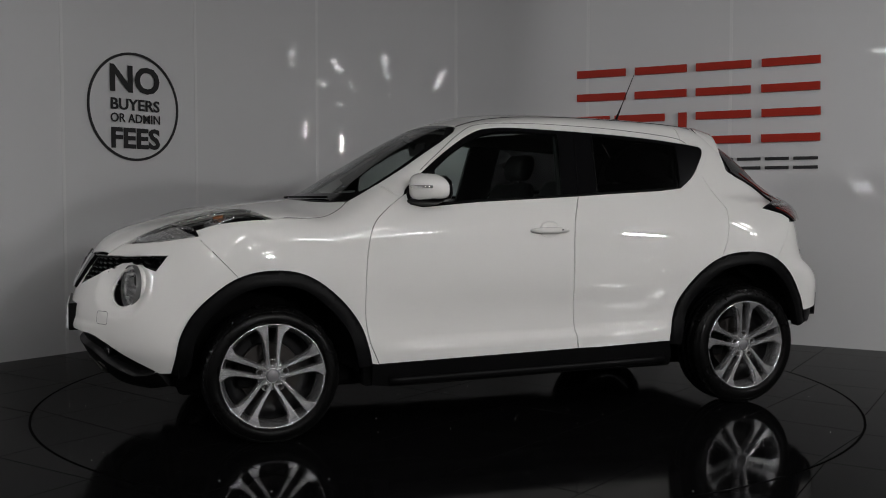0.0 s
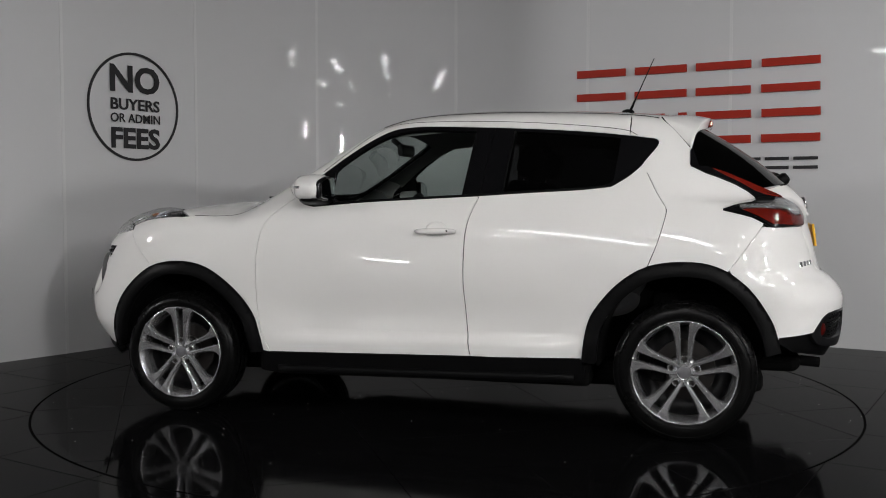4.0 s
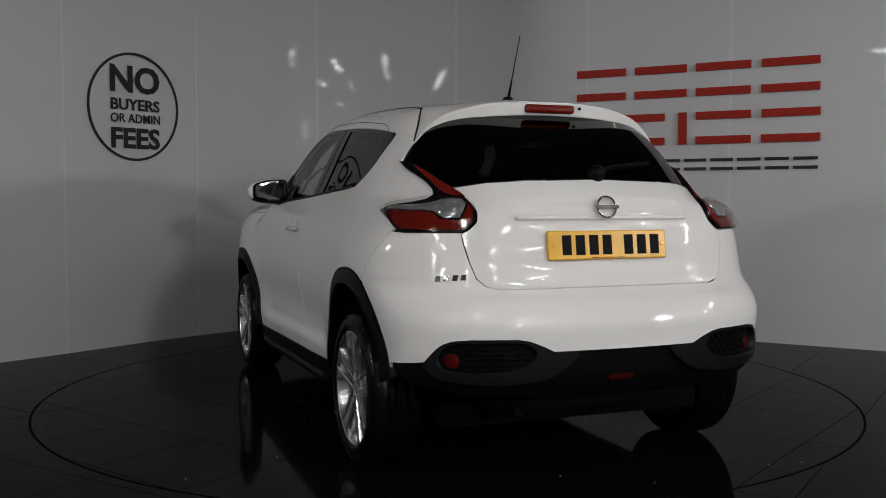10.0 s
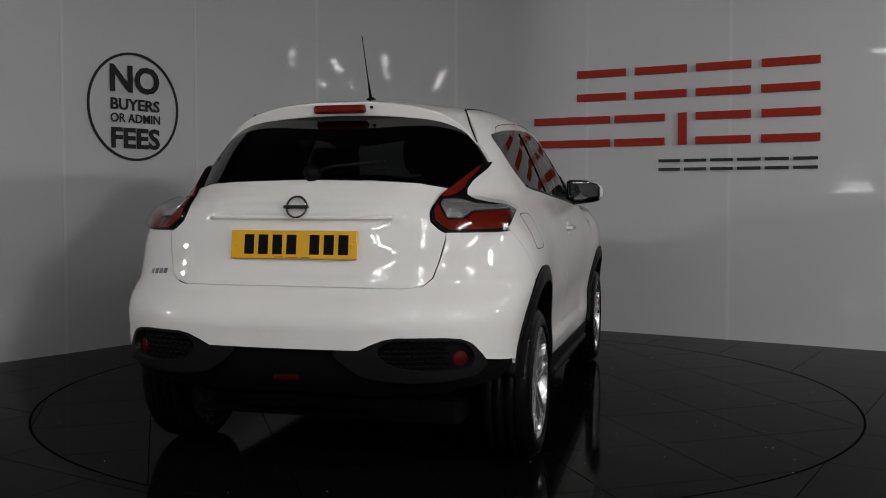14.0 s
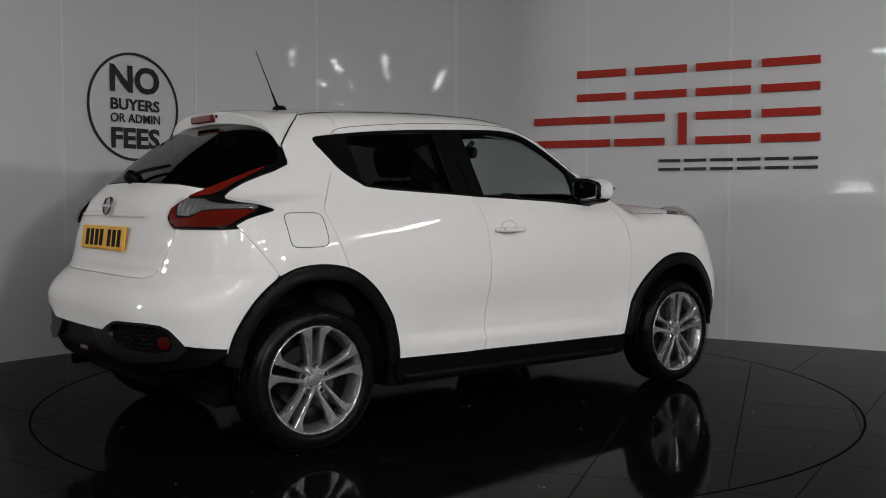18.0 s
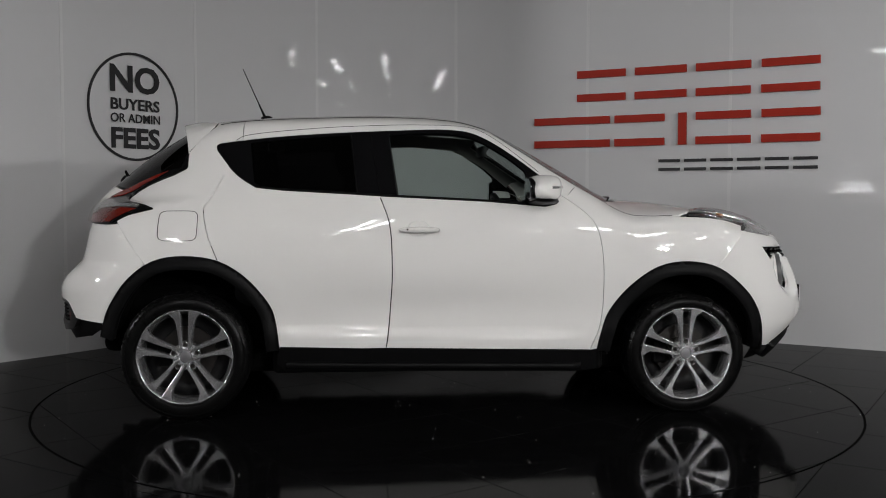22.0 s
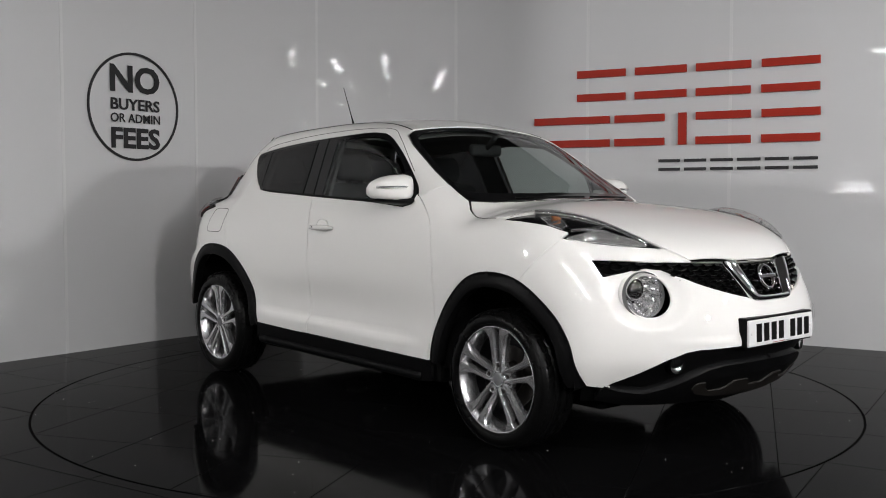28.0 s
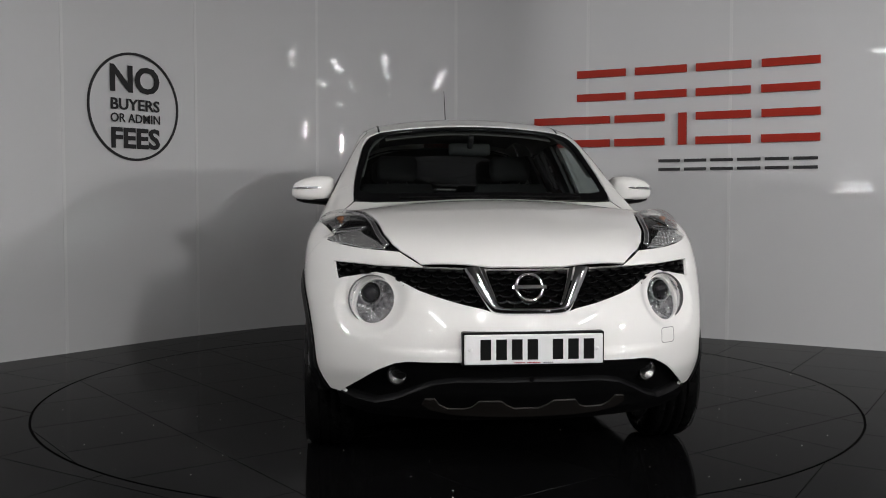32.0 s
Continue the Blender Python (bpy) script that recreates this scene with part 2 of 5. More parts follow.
# ---------------------------------------------------------------- signs on the wall
def along(l):
    """The wall's curve index at a run of l metres from its start."""
    run = 0.0
    for i in range(len(wall_curve) - 1):
        step = math.dist(wall_curve[i], wall_curve[i + 1])
        if run + step >= l:
            return i + (l - run) / step
        run += step
    return len(wall_curve) - 1.01


def text_mesh(name, words, size, at, material, parent, thick=0.003, squeeze=1.0, bold=0.0):
    cu = bpy.data.curves.new(name, "FONT")
    cu.body, cu.size, cu.align_x, cu.align_y = words, size, "CENTER", "CENTER"
    cu.extrude, cu.offset, cu.resolution_u = thick / 2, bold, 3
    tmp = new("tmp", cu)
    dg = bpy.context.evaluated_depsgraph_get()
    me = bpy.data.meshes.new_from_object(tmp.evaluated_get(dg))
    bpy.data.objects.remove(tmp)
    bpy.data.curves.remove(cu)
    me.materials.clear()
    me.materials.append(material)
    xs = [v.co.x for v in me.vertices]
    mid, wide = (max(xs) + min(xs)) / 2, max(xs) - min(xs)
    for v in me.vertices:
        v.co.x = (v.co.x - mid) * squeeze
    ob = new(name, me)
    ob.parent = parent
    ob.matrix_basis = Matrix.Translation(at)
    return ob, wide


def split_letters(ob):
    """One object a letter."""
    bm = bmesh.new()
    bm.from_mesh(ob.data)
    left, groups = set(bm.verts), []
    while left:
        todo, grp = [left.pop()], []
        while todo:
            v = todo.pop()
            grp.append(v)
            for e in v.link_edges:
                w = e.other_vert(v)
                if w in left:
                    left.discard(w)
                    todo.append(w)
        groups.append({v.index for v in grp})
    bm.free()
    for g in groups:
        b = bmesh.new()
        b.from_mesh(ob.data)
        bmesh.ops.delete(b, geom=[v for v in b.verts if v.index not in g], context="VERTS")
        part("letter", b, M_SIGN_BLACK, ob.parent).matrix_basis = ob.matrix_basis.copy()
    bpy.data.objects.remove(ob)


sign_s = along(2.662)
p, d, out = wall_point(sign_s)
sign = tagged(new("round_sign"), "round black-lettered fees notice on the white wall", "sign")
sign.matrix_basis = Matrix(((d.x, 0, out.x, p.x + out.x * 0.016), (d.y, 0, out.y, p.y + out.y * 0.016), (0, 1, 0, 1.788), (0, 0, 0, 1)))


def ring_bm(rx, ry, wide, z0, z1, n=96):
    bm = bmesh.new()
    cols = []
    for k in range(n):
        a = 2 * math.pi * k / n
        c, s = math.cos(a), math.sin(a)
        cols.append([bm.verts.new(q) for q in ((rx * c, ry * s, z0), (rx * c, ry * s, z1), ((rx - wide) * c, (ry - wide) * s, z1), ((rx - wide) * c, (ry - wide) * s, z0))])
    for k in range(n):
        a, b = cols[k], cols[(k + 1) % n]
        for j in range(4):
            bm.faces.new((a[j], b[j], b[(j + 1) % 4], a[(j + 1) % 4]))
    bmesh.ops.recalc_face_normals(bm, faces=bm.faces[:])
    return bm


part("ring", ring_bm(0.400, 0.404, 0.019, -0.002, 0.003), M_SIGN_BLACK, sign)
for words, size, z, width, bold in (("NO", 0.27, 0.193, 0.435, 0.008), ("BUYERS", 0.115, 0.011, 0.43, 0.003), ("OR ADMIN", 0.093, -0.090, 0.435, 0.0012), ("FEES", 0.205, -0.243, 0.43, 0.007)):
    probe, wide = text_mesh("words", words, size, (0.010, z, 0.0005), M_SIGN_BLACK, sign, bold=bold)
    for v in probe.data.vertices:
        v.co.x *= width / wide
    split_letters(probe)

# the trader's sign: its characters as plain bars
logo = tagged(new("trader_sign"), "raised red and black bar sign on the white wall", "sign")


def wall_bar(l0, l1, z0, z1, material, proud=0.03, name="red_bar"):
    b = wall_strip(along(l0), along(l1), z0, z1, proud, -0.006, n=4)
    return part(name, b, material, logo)


for l0, l1 in ((6.702, 7.112), (7.192, 7.611), (7.687, 8.106), (8.185, 8.605)):
    wall_bar(l0, l1, 2.098, 2.158, M_SIGN_RED)
    wall_bar(l0, l1, 1.905, 1.965, M_SIGN_RED)
for l0, l1 in ((6.322, 6.983), (7.025, 7.438), (7.690, 8.110), (8.190, 8.612)):
    wall_bar(l0, l1, 1.720, 1.780, M_SIGN_RED)
    wall_bar(l0, l1, 1.529, 1.589, M_SIGN_RED)
wall_bar(7.551, 7.615, 1.529, 1.781, M_SIGN_RED)
for k in range(6):
    l0 = 7.391 + k * 0.2065
    wall_bar(l0, l0 + 0.175, 1.392, 1.416, M_SIGN_BLACK, 0.014, "black_bar")
    wall_bar(l0, l0 + 0.175, 1.324, 1.348, M_SIGN_BLACK, 0.014, "black_bar")

# ---------------------------------------------------------------- lights
def twin_tube_light():
    fix = new("ceiling_light")
    tagged(fix, "twin-tube fluorescent batten on the showroom ceiling", "ceiling light", "ceiling lights")
    part("body", box_bm(-0.14, 0.14, -0.78, 0.78, -0.05, 0.0, 0.008), M_CEIL, fix)
    for x in (-0.08, 0.08):
        part("tube", lathe_bm([(0.001, -0.75), (0.028, -0.75), (0.028, 0.75), (0.001, 0.75)], 14, "y"), M_TUBE, fix).location = (x, 0, -0.075)
    return fix


fix = twin_tube_light()
spots = [(5.0, -1.75, 55), (7.3, -3.3, 55), (-2.3, -8.2, 0), (2.3, -8.2, 0), (0.0, -11.0, 0), (-4.6, -10.4, 0), (4.6, -11.2, 0),
         (0.0, -4.9, 0), (2.3, -4.9, 0), (4.6, -6.6, 0), (-2.3, -6.6, 0), (0.0, -6.9, 0)]
fix.matrix_basis = pose(spots[0][0], spots[0][1], CEIL, 0, 0, spots[0][2])
for x, y, a in spots[1:]:
    copy_thing(fix, pose(x, y, CEIL, 0, 0, a))
# one batten lies along the far end of the side wall
low_batten = copy_thing(fix, pose(-7.499, -11.9, 1.38, 0, -90, 0))
low_batten.name = "wall_light"
tagged(low_batten, "twin-tube fluorescent batten on the showroom side wall", "wall light")


def ring_lamp(at, target, glow):
    """A round ring light that hangs from the ceiling on a rod."""
    f = new("ring_light")
    tagged(f, "white ring light hung from the showroom ceiling", "ring light", "ring lights")
    f.matrix_basis = Matrix.Translation(at)
    aim = look((0, 0, 0), Vector(target) - Vector(at))
    part("housing", lathe_bm([(0.06, 0.05), (0.205, 0.05), (0.22, 0.0), (0.205, 0.0), (0.205, 0.02), (0.06, 0.02), (0.06, 0.0), (0.05, 0.0), (0.06, 0.05)], 40, "z"), M_DULLTRIM, f).matrix_basis = aim
    part("diffuser", lathe_bm([(0.063, 0.018), (0.07, 0.006), (0.195, 0.006), (0.202, 0.018)], 40, "z"), glow, f).matrix_basis = aim
    part("drop_rod", tube_bm([(0, 0, 0.28), (0, 0, CEIL - at[2])], 0.012, 8), M_DULLTRIM, f)
    return f


for at, glow in (((7.5, -6.0, 2.6), M_FLOOD), ((3.7, -9.1, 2.35), M_FLOOD), ((-7.0, -3.2, 2.6), M_FLOOD_WEAK)):
    ring_lamp(at, (0, 0.5, 0.9), glow)

# ---------------------------------------------------------------- the car's body surface
# x forward from the middle between the axles, y to the car's left, z up
def table(pairs):
    xs, ys = [np.array(c, float) for c in zip(*pairs)]
    # smooth monotone-ish interpolation (finite-difference cubic)
    m = np.gradient(ys, xs)

    def f(x):
        x = np.clip(x, xs[0], xs[-1])
        i = np.clip(np.searchsorted(xs, x) - 1, 0, len(xs) - 2)
        h = xs[i + 1] - xs[i]
        t = (x - xs[i]) / h
        return ((2 * t ** 3 - 3 * t ** 2 + 1) * ys[i] + (t ** 3 - 2 * t ** 2 + t) * h * m[i]
                + (-2 * t ** 3 + 3 * t ** 2) * ys[i + 1] + (t ** 3 - t ** 2) * h * m[i + 1])
    return f


TOP = table([(-2.3, 1.40), (-1.7, 1.48), (-1.4, 1.512), (-1.2, 1.530), (-0.95, 1.550), (-0.6, 1.565), (-0.25, 1.572), (0.0, 1.563), (0.15, 1.545), (0.27, 1.512),
             (0.4, 1.45), (0.63, 1.325), (0.8, 1.225), (0.93, 1.145), (1.0, 1.112), (1.08, 1.097), (1.2, 1.088), (1.37, 1.068), (1.55, 1.038), (1.7, 1.005), (1.85, 0.968), (2.0, 0.935), (2.2, 0.90)])
CROWN = table([(-2.3, 0.16), (-0.2, 0.16), (0.3, 0.18), (0.6, 0.24), (0.95, 0.2), (1.1, 0.13), (2.2, 0.13)])
SIDE = table([(0.1, 0.79), (0.3, 0.826), (0.42, 0.838), (0.5, 0.836), (0.6, 0.84), (0.75, 0.848), (0.85, 0.846), (0.95, 0.834), (1.03, 0.806), (1.10, 0.772),
              (1.2, 0.728), (1.3, 0.684), (1.4, 0.640), (1.5, 0.595), (1.7, 0.5)])
NOSE = table([(0.1, 1.80), (0.2, 1.91), (0.3, 2.00), (0.36, 2.05), (0.43, 2.10), (0.5, 2.118), (0.58, 2.118), (0.66, 2.098), (0.75, 2.06), (0.84, 2.015), (0.9, 1.975), (0.96, 1.91), (1.02, 1.82), (1.1, 1.62), (1.3, 1.0), (1.7, -0.3)])
TAIL = table([(0.1, -1.75), (0.25, -1.86), (0.35, -1.93), (0.42, -1.970), (0.5, -1.985), (0.57, -1.988), (0.66, -1.985), (0.72, -1.945), (0.765, -1.890), (0.82, -1.868), (0.93, -1.842),
              (1.03, -1.808), (1.1, -1.768), (1.2, -1.66), (1.3, -1.54), (1.36, -1.455), (1.43, -1.345), (1.5, -1.24), (1.7, -1.0)])


def bump1(v, c, w):
    return np.exp(-((v - c) / w) ** 2)


def body_f(p):
    """Below zero inside the body. p: an array of points."""
    x, y, z = p[..., 0], np.abs(p[..., 1]), p[..., 2]
    top = z - (TOP(x) - CROWN(x) * y ** 2)
    w = SIDE(z)
    low = 1 / (1 + np.exp((z - 1.02) / 0.05))
    w = w - low * 0.09 * np.maximum(0, x - 1.25) ** 2 - low * 0.10 * np.maximum(0, -1.35 - x) ** 2
    w = w - (1 - low) * 0.06 * np.maximum(0, -0.55 - x) ** 1.6
    # haunches over both axles, a hollow along the lower doors
    w = w + 0.022 * bump1(x, 1.28, 0.36) * bump1(z, 0.78, 0.22) + 0.026 * bump1(x, -1.3, 0.42) * bump1(z, 0.80, 0.24)
    w = w - 0.016 * bump1(x, 0.0, 0.75) * bump1(z, 0.56, 0.10) - 0.006 * bump1(x, -0.05, 0.5) * bump1(z, 0.88, 0.10)
    side = y - w
    nose = x - (NOSE(z) - 0.34 * y ** 2 - 0.42 * y ** 4)
    square = 1 / (1 + np.exp((z - 1.085) / 0.015))
    tail = TAIL(z) + (1 - square) * 2.0 * (y ** 4 - 0.0256) + square * (0.57 * y ** 4 - 0.008) - x
    k = 30.0
    return np.log(np.exp(k * top) + np.exp(k * side) + np.exp(k * nose) + np.exp(k * tail)) / k


def body_n(p):
    e = 1e-3
    g = np.stack([body_f(p + d) - body_f(p - d) for d in np.eye(3) * e], -1)
    return g / np.linalg.norm(g, axis=-1, keepdims=True)


def cast(o, d, far=2.4):
    """Where rays from inside leave the body."""
    o, d = np.asarray(o, float), np.asarray(d, float)
    lo, hi = np.zeros(len(o)), np.full(len(o), far)
    for _ in range(40):
        mid = (lo + hi) / 2
        inside = body_f(o + d * mid[:, None]) < 0
        lo, hi = np.where(inside, mid, lo), np.where(inside, hi, mid)
    return o + d * ((lo + hi) / 2)[:, None]


AXIS = {"front": 1.15, "rear": -1.05}


def slant(centre, way):
    """A chart along a slanting way: its middle, the way and two axes across it."""
    d = np.array(way, float)
    d /= np.linalg.norm(d)
    e1 = np.cross((0, 0, 1.0), d)
    e1 /= np.linalg.norm(e1)
    return np.array(centre, float), d, e1, np.cross(d, e1)


SLANT = {"bonnet": slant((1.35, 0, 0.6), (0.42, 0, 0.9)), "lamp": slant((1.35, 0.35, 0.6), (0.42, 0.5, 0.75)), "wing": slant((1.1, 0.25, 0.75), (0.12, 0.85, 0.5)), "cant": slant((-0.3, 0.1, 1.0), (0, 0.72, 0.7)),
         "quarter": slant((-1.0, 0.25, 0.9), (-0.22, 0.88, 0.42)), "tail_lamp": slant((-1.2, 0.3, 0.9), (-0.62, 0.72, 0.32))}


def lift(kind, uv):
    """From the flat chart of a panel to the body: side (x, z), top (x, y), nose or tail (y, z), front or rear (angle, z) round an upright axis."""
    uv = np.asarray(uv, float).reshape(-1, 2)
    u, v = uv[:, 0], uv[:, 1]
    n, one = np.zeros(len(u)), np.ones(len(u))
    if kind == "side":
        return cast(np.stack([u, n, v], 1), np.stack([n, one, n], 1))
    if kind == "top":
        return cast(np.stack([u, v, n + 0.7], 1), np.stack([n, n, one], 1))
    if kind == "nose":
        return cast(np.stack([n + 0.4, u, v], 1), np.stack([one, n, n], 1))
    if kind == "tail":
        return cast(np.stack([n - 0.5, u, v], 1), np.stack([-one, n, n], 1))
    if kind in SLANT:
        c, d, e1, e2 = SLANT[kind]
        return cast(c + np.outer(u, e1) + np.outer(v, e2), np.tile(d, (len(u), 1)))
    a = AXIS[kind]
    sgn = 1 if kind == "front" else -1
    return cast(np.stack([n + a, n, v], 1), np.stack([sgn * np.cos(u), np.sin(u), n], 1))


def onto(kind, points):
    """Points in space, as points of a chart."""
    P = np.asarray(points, float).reshape(-1, 3)
    if kind in SLANT:
        c, d, e1, e2 = SLANT[kind]
        return [tuple(q) for q in np.stack([(P - c) @ e1, (P - c) @ e2], 1)]
    pick = {"side": (0, 2), "top": (0, 1), "nose": (1, 2), "tail": (1, 2)}
    if kind in pick:
        return [tuple(q) for q in P[:, pick[kind]]]
    a = AXIS[kind]
    sgn = 1 if kind == "front" else -1
    return [(math.atan2(y, sgn * (x - a)), z) for x, y, z in P]


def chart(kind, src, uv):
    """Points read on one chart, as points of another."""
    return onto(kind, lift(src, uv))


def both(half):
    """A half outline from the middle line outwards and back, made whole; it starts and ends on the middle line."""
    return list(half) + [(-u, v) for u, v in half[::-1] if abs(u) > 1e-6]


def inside_poly(pts, poly):
    x, y = pts[:, 0], pts[:, 1]
    c = np.zeros(len(pts), bool)
    q = np.asarray(poly, float)
    r = np.roll(q, -1, 0)
    for (x0, y0), (x1, y1) in zip(q, r):
        if y0 != y1:
            c ^= ((y0 > y) != (y1 > y)) & (x < (x1 - x0) * (y - y0) / (y1 - y0) + x0)
    return c


def resample(poly, step):
    out = []
    P = [np.array(p, float) for p in poly]
    for a, b in zip(P, P[1:] + P[:1]):
        n = max(1, int(math.ceil(np.linalg.norm(b - a) / step)))
        out += [a + (b - a) * k / n for k in range(n)]
    return np.array(out)


def edge_dist(uv, line, closed=True):
    """Distance of chart points from a line."""
    a = np.asarray(line, float)
    b = np.roll(a, -1, 0)
    if not closed:
        a, b = a[:-1], b[:-1]
    best = np.full(len(uv), 9.0)
    for p, q in zip(a, b):
        d = q - p
        t = np.clip(((uv - p) @ d) / (d @ d + 1e-15), 0, 1)
        best = np.minimum(best, np.linalg.norm(uv - p - t[:, None] * d, axis=1))
    return best


def inset_poly(poly, d):
    """Draw an outline in by d."""
    P = np.asarray(poly, float)
    area = 0.5 * np.sum(P[:, 0] * np.roll(P[:, 1], -1) - np.roll(P[:, 0], -1) * P[:, 1])
    t = np.roll(P, -1, 0) - np.roll(P, 1, 0)
    t /= np.linalg.norm(t, axis=1, keepdims=True) + 1e-12
    nrm = np.stack([-t[:, 1], t[:, 0]], 1) * (1 if area > 0 else -1)
    return P + nrm * d


def skin(name, kind, outline, material, parent, proud=0.0, depth=0.012, gap=0.0, holes=(), step=0.035, side=1, label="", dish=None):
    """One panel on the body: an outline in a chart, filled, laid on the surface (proud of it by so much), with an edge turned in by depth.
    side -1 mirrors it to the car's right."""
    poly = resample(outline, step)
    if gap:
        poly = inset_poly(poly, gap)
    hole_polys = [resample(h, step) for h in holes]
    lo, hi = poly.min(0), poly.max(0)
    gx, gy = np.meshgrid(np.arange(lo[0] + step / 2, hi[0], step), np.arange(lo[1] + step / 2, hi[1], step))
    g = np.stack([gx.ravel(), gy.ravel()], 1)
    g = g + np.stack([(np.arange(len(g)) * 0.618 % 1 - 0.5), (np.arange(len(g)) * 0.382 % 1 - 0.5)], 1) * step * 0.15
    if len(g):
        keep = inside_poly(g, poly)
        for h in hole_polys:
            keep &= ~inside_poly(g, h)
        g = g[keep]
        for q in [poly] + hole_polys:
            if len(g):
                dist = np.min(np.linalg.norm(g[:, None] - q[None], axis=2), axis=1)
                g = g[dist > step * 0.45]
    verts, loops = [tuple(p) for p in poly], [list(range(len(poly)))]
    for h in hole_polys:
        loops.append(list(range(len(verts), len(verts) + len(h))))
        verts += [tuple(p) for p in h]
    cons = [(l[i], l[(i + 1) % len(l)]) for l in loops for i in range(len(l))]
    nb = len(verts)
    verts += [tuple(p) for p in g]
    from mathutils.geometry import delaunay_2d_cdt
    v2, e2, f2, ov, oe, of = delaunay_2d_cdt([Vector(v) for v in verts], cons, [], 0, 1e-7)
    P2 = np.array([tuple(v) for v in v2])
    tri = np.array([f for f in f2 if len(f) == 3])
    c = P2[tri].mean(1)
    ok = inside_poly(c, poly)
    for h in hole_polys:
        ok &= ~inside_poly(c, h)
    tri = tri[ok]
    P3 = lift(kind, P2)
    N = body_n(P3)
    pr = proud if dish is None else proud + dish(P2, poly)
    P3 = P3 + N * (np.reshape(pr, (-1, 1)) if dish is not None else pr)
    # new index of each boundary vertex
    where = {}
    for i, src in enumerate(ov):
        for s in src:
            where[s] = i
    co, no, faces = list(map(tuple, P3)), list(map(tuple, N)), []
    for a, b, d in tri:
        n = np.cross(P3[b] - P3[a], P3[d] - P3[a])
        faces.append((a, b, d) if n @ N[a] > 0 else (a, d, b))
    if dish is not None:
        def place(q):
            at = lift(kind, q)
            return at + body_n(at) * np.reshape(proud + dish(q, poly), (-1, 1))
        e = 0.0015
        du = place(P2 + np.array([e, 0])) - place(P2 - np.array([e, 0]))
        dv = place(P2 + np.array([0, e])) - place(P2 - np.array([0, e]))
        nn = np.cross(du, dv)
        nn /= np.linalg.norm(nn, axis=1, keepdims=True) + 1e-12
        no = list(map(tuple, nn * np.where(np.sum(nn * N, 1) < 0, -1, 1)[:, None]))
    if depth:
        for li, l in enumerate(loops):
            ids = [where[i] for i in l]
            ring = P3[ids]
            nr = N[ids]
            tan = np.roll(ring, -1, 0) - np.roll(ring, 1, 0)
            outw = np.cross(tan, nr)
            outw /= np.linalg.norm(outw, axis=1, keepdims=True) + 1e-12
            mid = P3[tri].reshape(-1, 3).mean(0)
            if np.mean(np.sum((ring - mid) * outw, 1)) < 0:
                outw = -outw
            if li:
                outw = -outw
            base = len(co)
            edge_n = outw * 0.8 + nr * 0.6
            edge_n /= np.linalg.norm(edge_n, axis=1, keepdims=True)
            co += list(map(tuple, ring)) + list(map(tuple, ring - nr * depth))
            no += list(map(tuple, edge_n)) + list(map(tuple, outw))
            n = len(ids)
            for i in range(n):
                j = (i + 1) % n
                q = (base + i, base + j, base + n + j, base + n + i)
                fn = np.cross(np.array(co[q[1]]) - np.array(co[q[0]]), np.array(co[q[3]]) - np.array(co[q[0]]))
                faces.append(q if fn @ outw[i] > 0 else q[::-1])
    if side < 0:
        co = [(x, -y, z) for x, y, z in co]
        no = [(x, -y, z) for x, y, z in no]
        faces = [f[::-1] for f in faces]
    me = bpy.data.meshes.new(name)
    me.from_pydata(co, [], [tuple(int(i) for i in f) for f in faces])
    me.materials.append(material)
    me.shade_smooth()
    me.update()
    me.normals_split_custom_set_from_vertices(no)
    ob = new(name, me)
    ob.parent = parent
    if label:
        tagged(ob, label)
    return ob


def ribbon(name, kind, line, width, height, material, parent, proud=0.0, side=1, label="", smooth_per=5, profile=None, closed=False):
    """A raised strip that follows a line on the body."""
    pts = catmull(line, smooth_per, closed) if smooth_per else line
    P = lift(kind, pts)
    N = body_n(P)
    if closed:
        T = np.roll(P, -1, 0) - np.roll(P, 1, 0)
    else:
        T = np.gradient(P, axis=0)
    T /= np.linalg.norm(T, axis=1, keepdims=True) + 1e-12
    B = np.cross(N, T)
    prof = profile or [(-0.5, -0.6), (-0.5, 0.4), (-0.32, 0.9), (0, 1.0), (0.32, 0.9), (0.5, 0.4), (0.5, -0.6)]
    bm = bmesh.new()
    cols = []
    m = np.array([1, side, 1.0])
    for p, n, b in zip(P, N, B):
        cols.append([bm.verts.new(tuple((p + b * u * width + n * (proud + v * height)) * m)) for u, v in prof])
    for a, b in list(zip(cols, cols[1:])) + ([(cols[-1], cols[0])] if closed else []):
        for k in range(len(prof) - 1):
            bm.faces.new((a[k], a[k + 1], b[k + 1], b[k]))
    if not closed:
        bm.faces.new(cols[0])
        bm.faces.new(cols[-1])
    bmesh.ops.recalc_face_normals(bm, faces=bm.faces[:])
    return part(name, bm, material, parent, label, smooth=True)

# ---------------------------------------------------------------- the car: outlines
car = tagged(new("car"), "white compact crossover car with black arch cladding on a turntable", "car")
ARCH_F = catmull([(1.690, 0.33), (1.675, 0.40), (1.649, 0.514), (1.574, 0.628), (1.426, 0.742), (1.266, 0.777), (1.108, 0.750), (0.966, 0.648), (0.867, 0.524), (0.826, 0.413), (0.806, 0.327)], 4)
ARCH_R = catmull([(-0.808, 0.345), (-0.828, 0.493), (-0.866, 0.587), (-0.969, 0.708), (-1.098, 0.789), (-1.257, 0.814), (-1.406, 0.791), (-1.534, 0.701), (-1.625, 0.571), (-1.659, 0.479), (-1.672, 0.42)], 4)
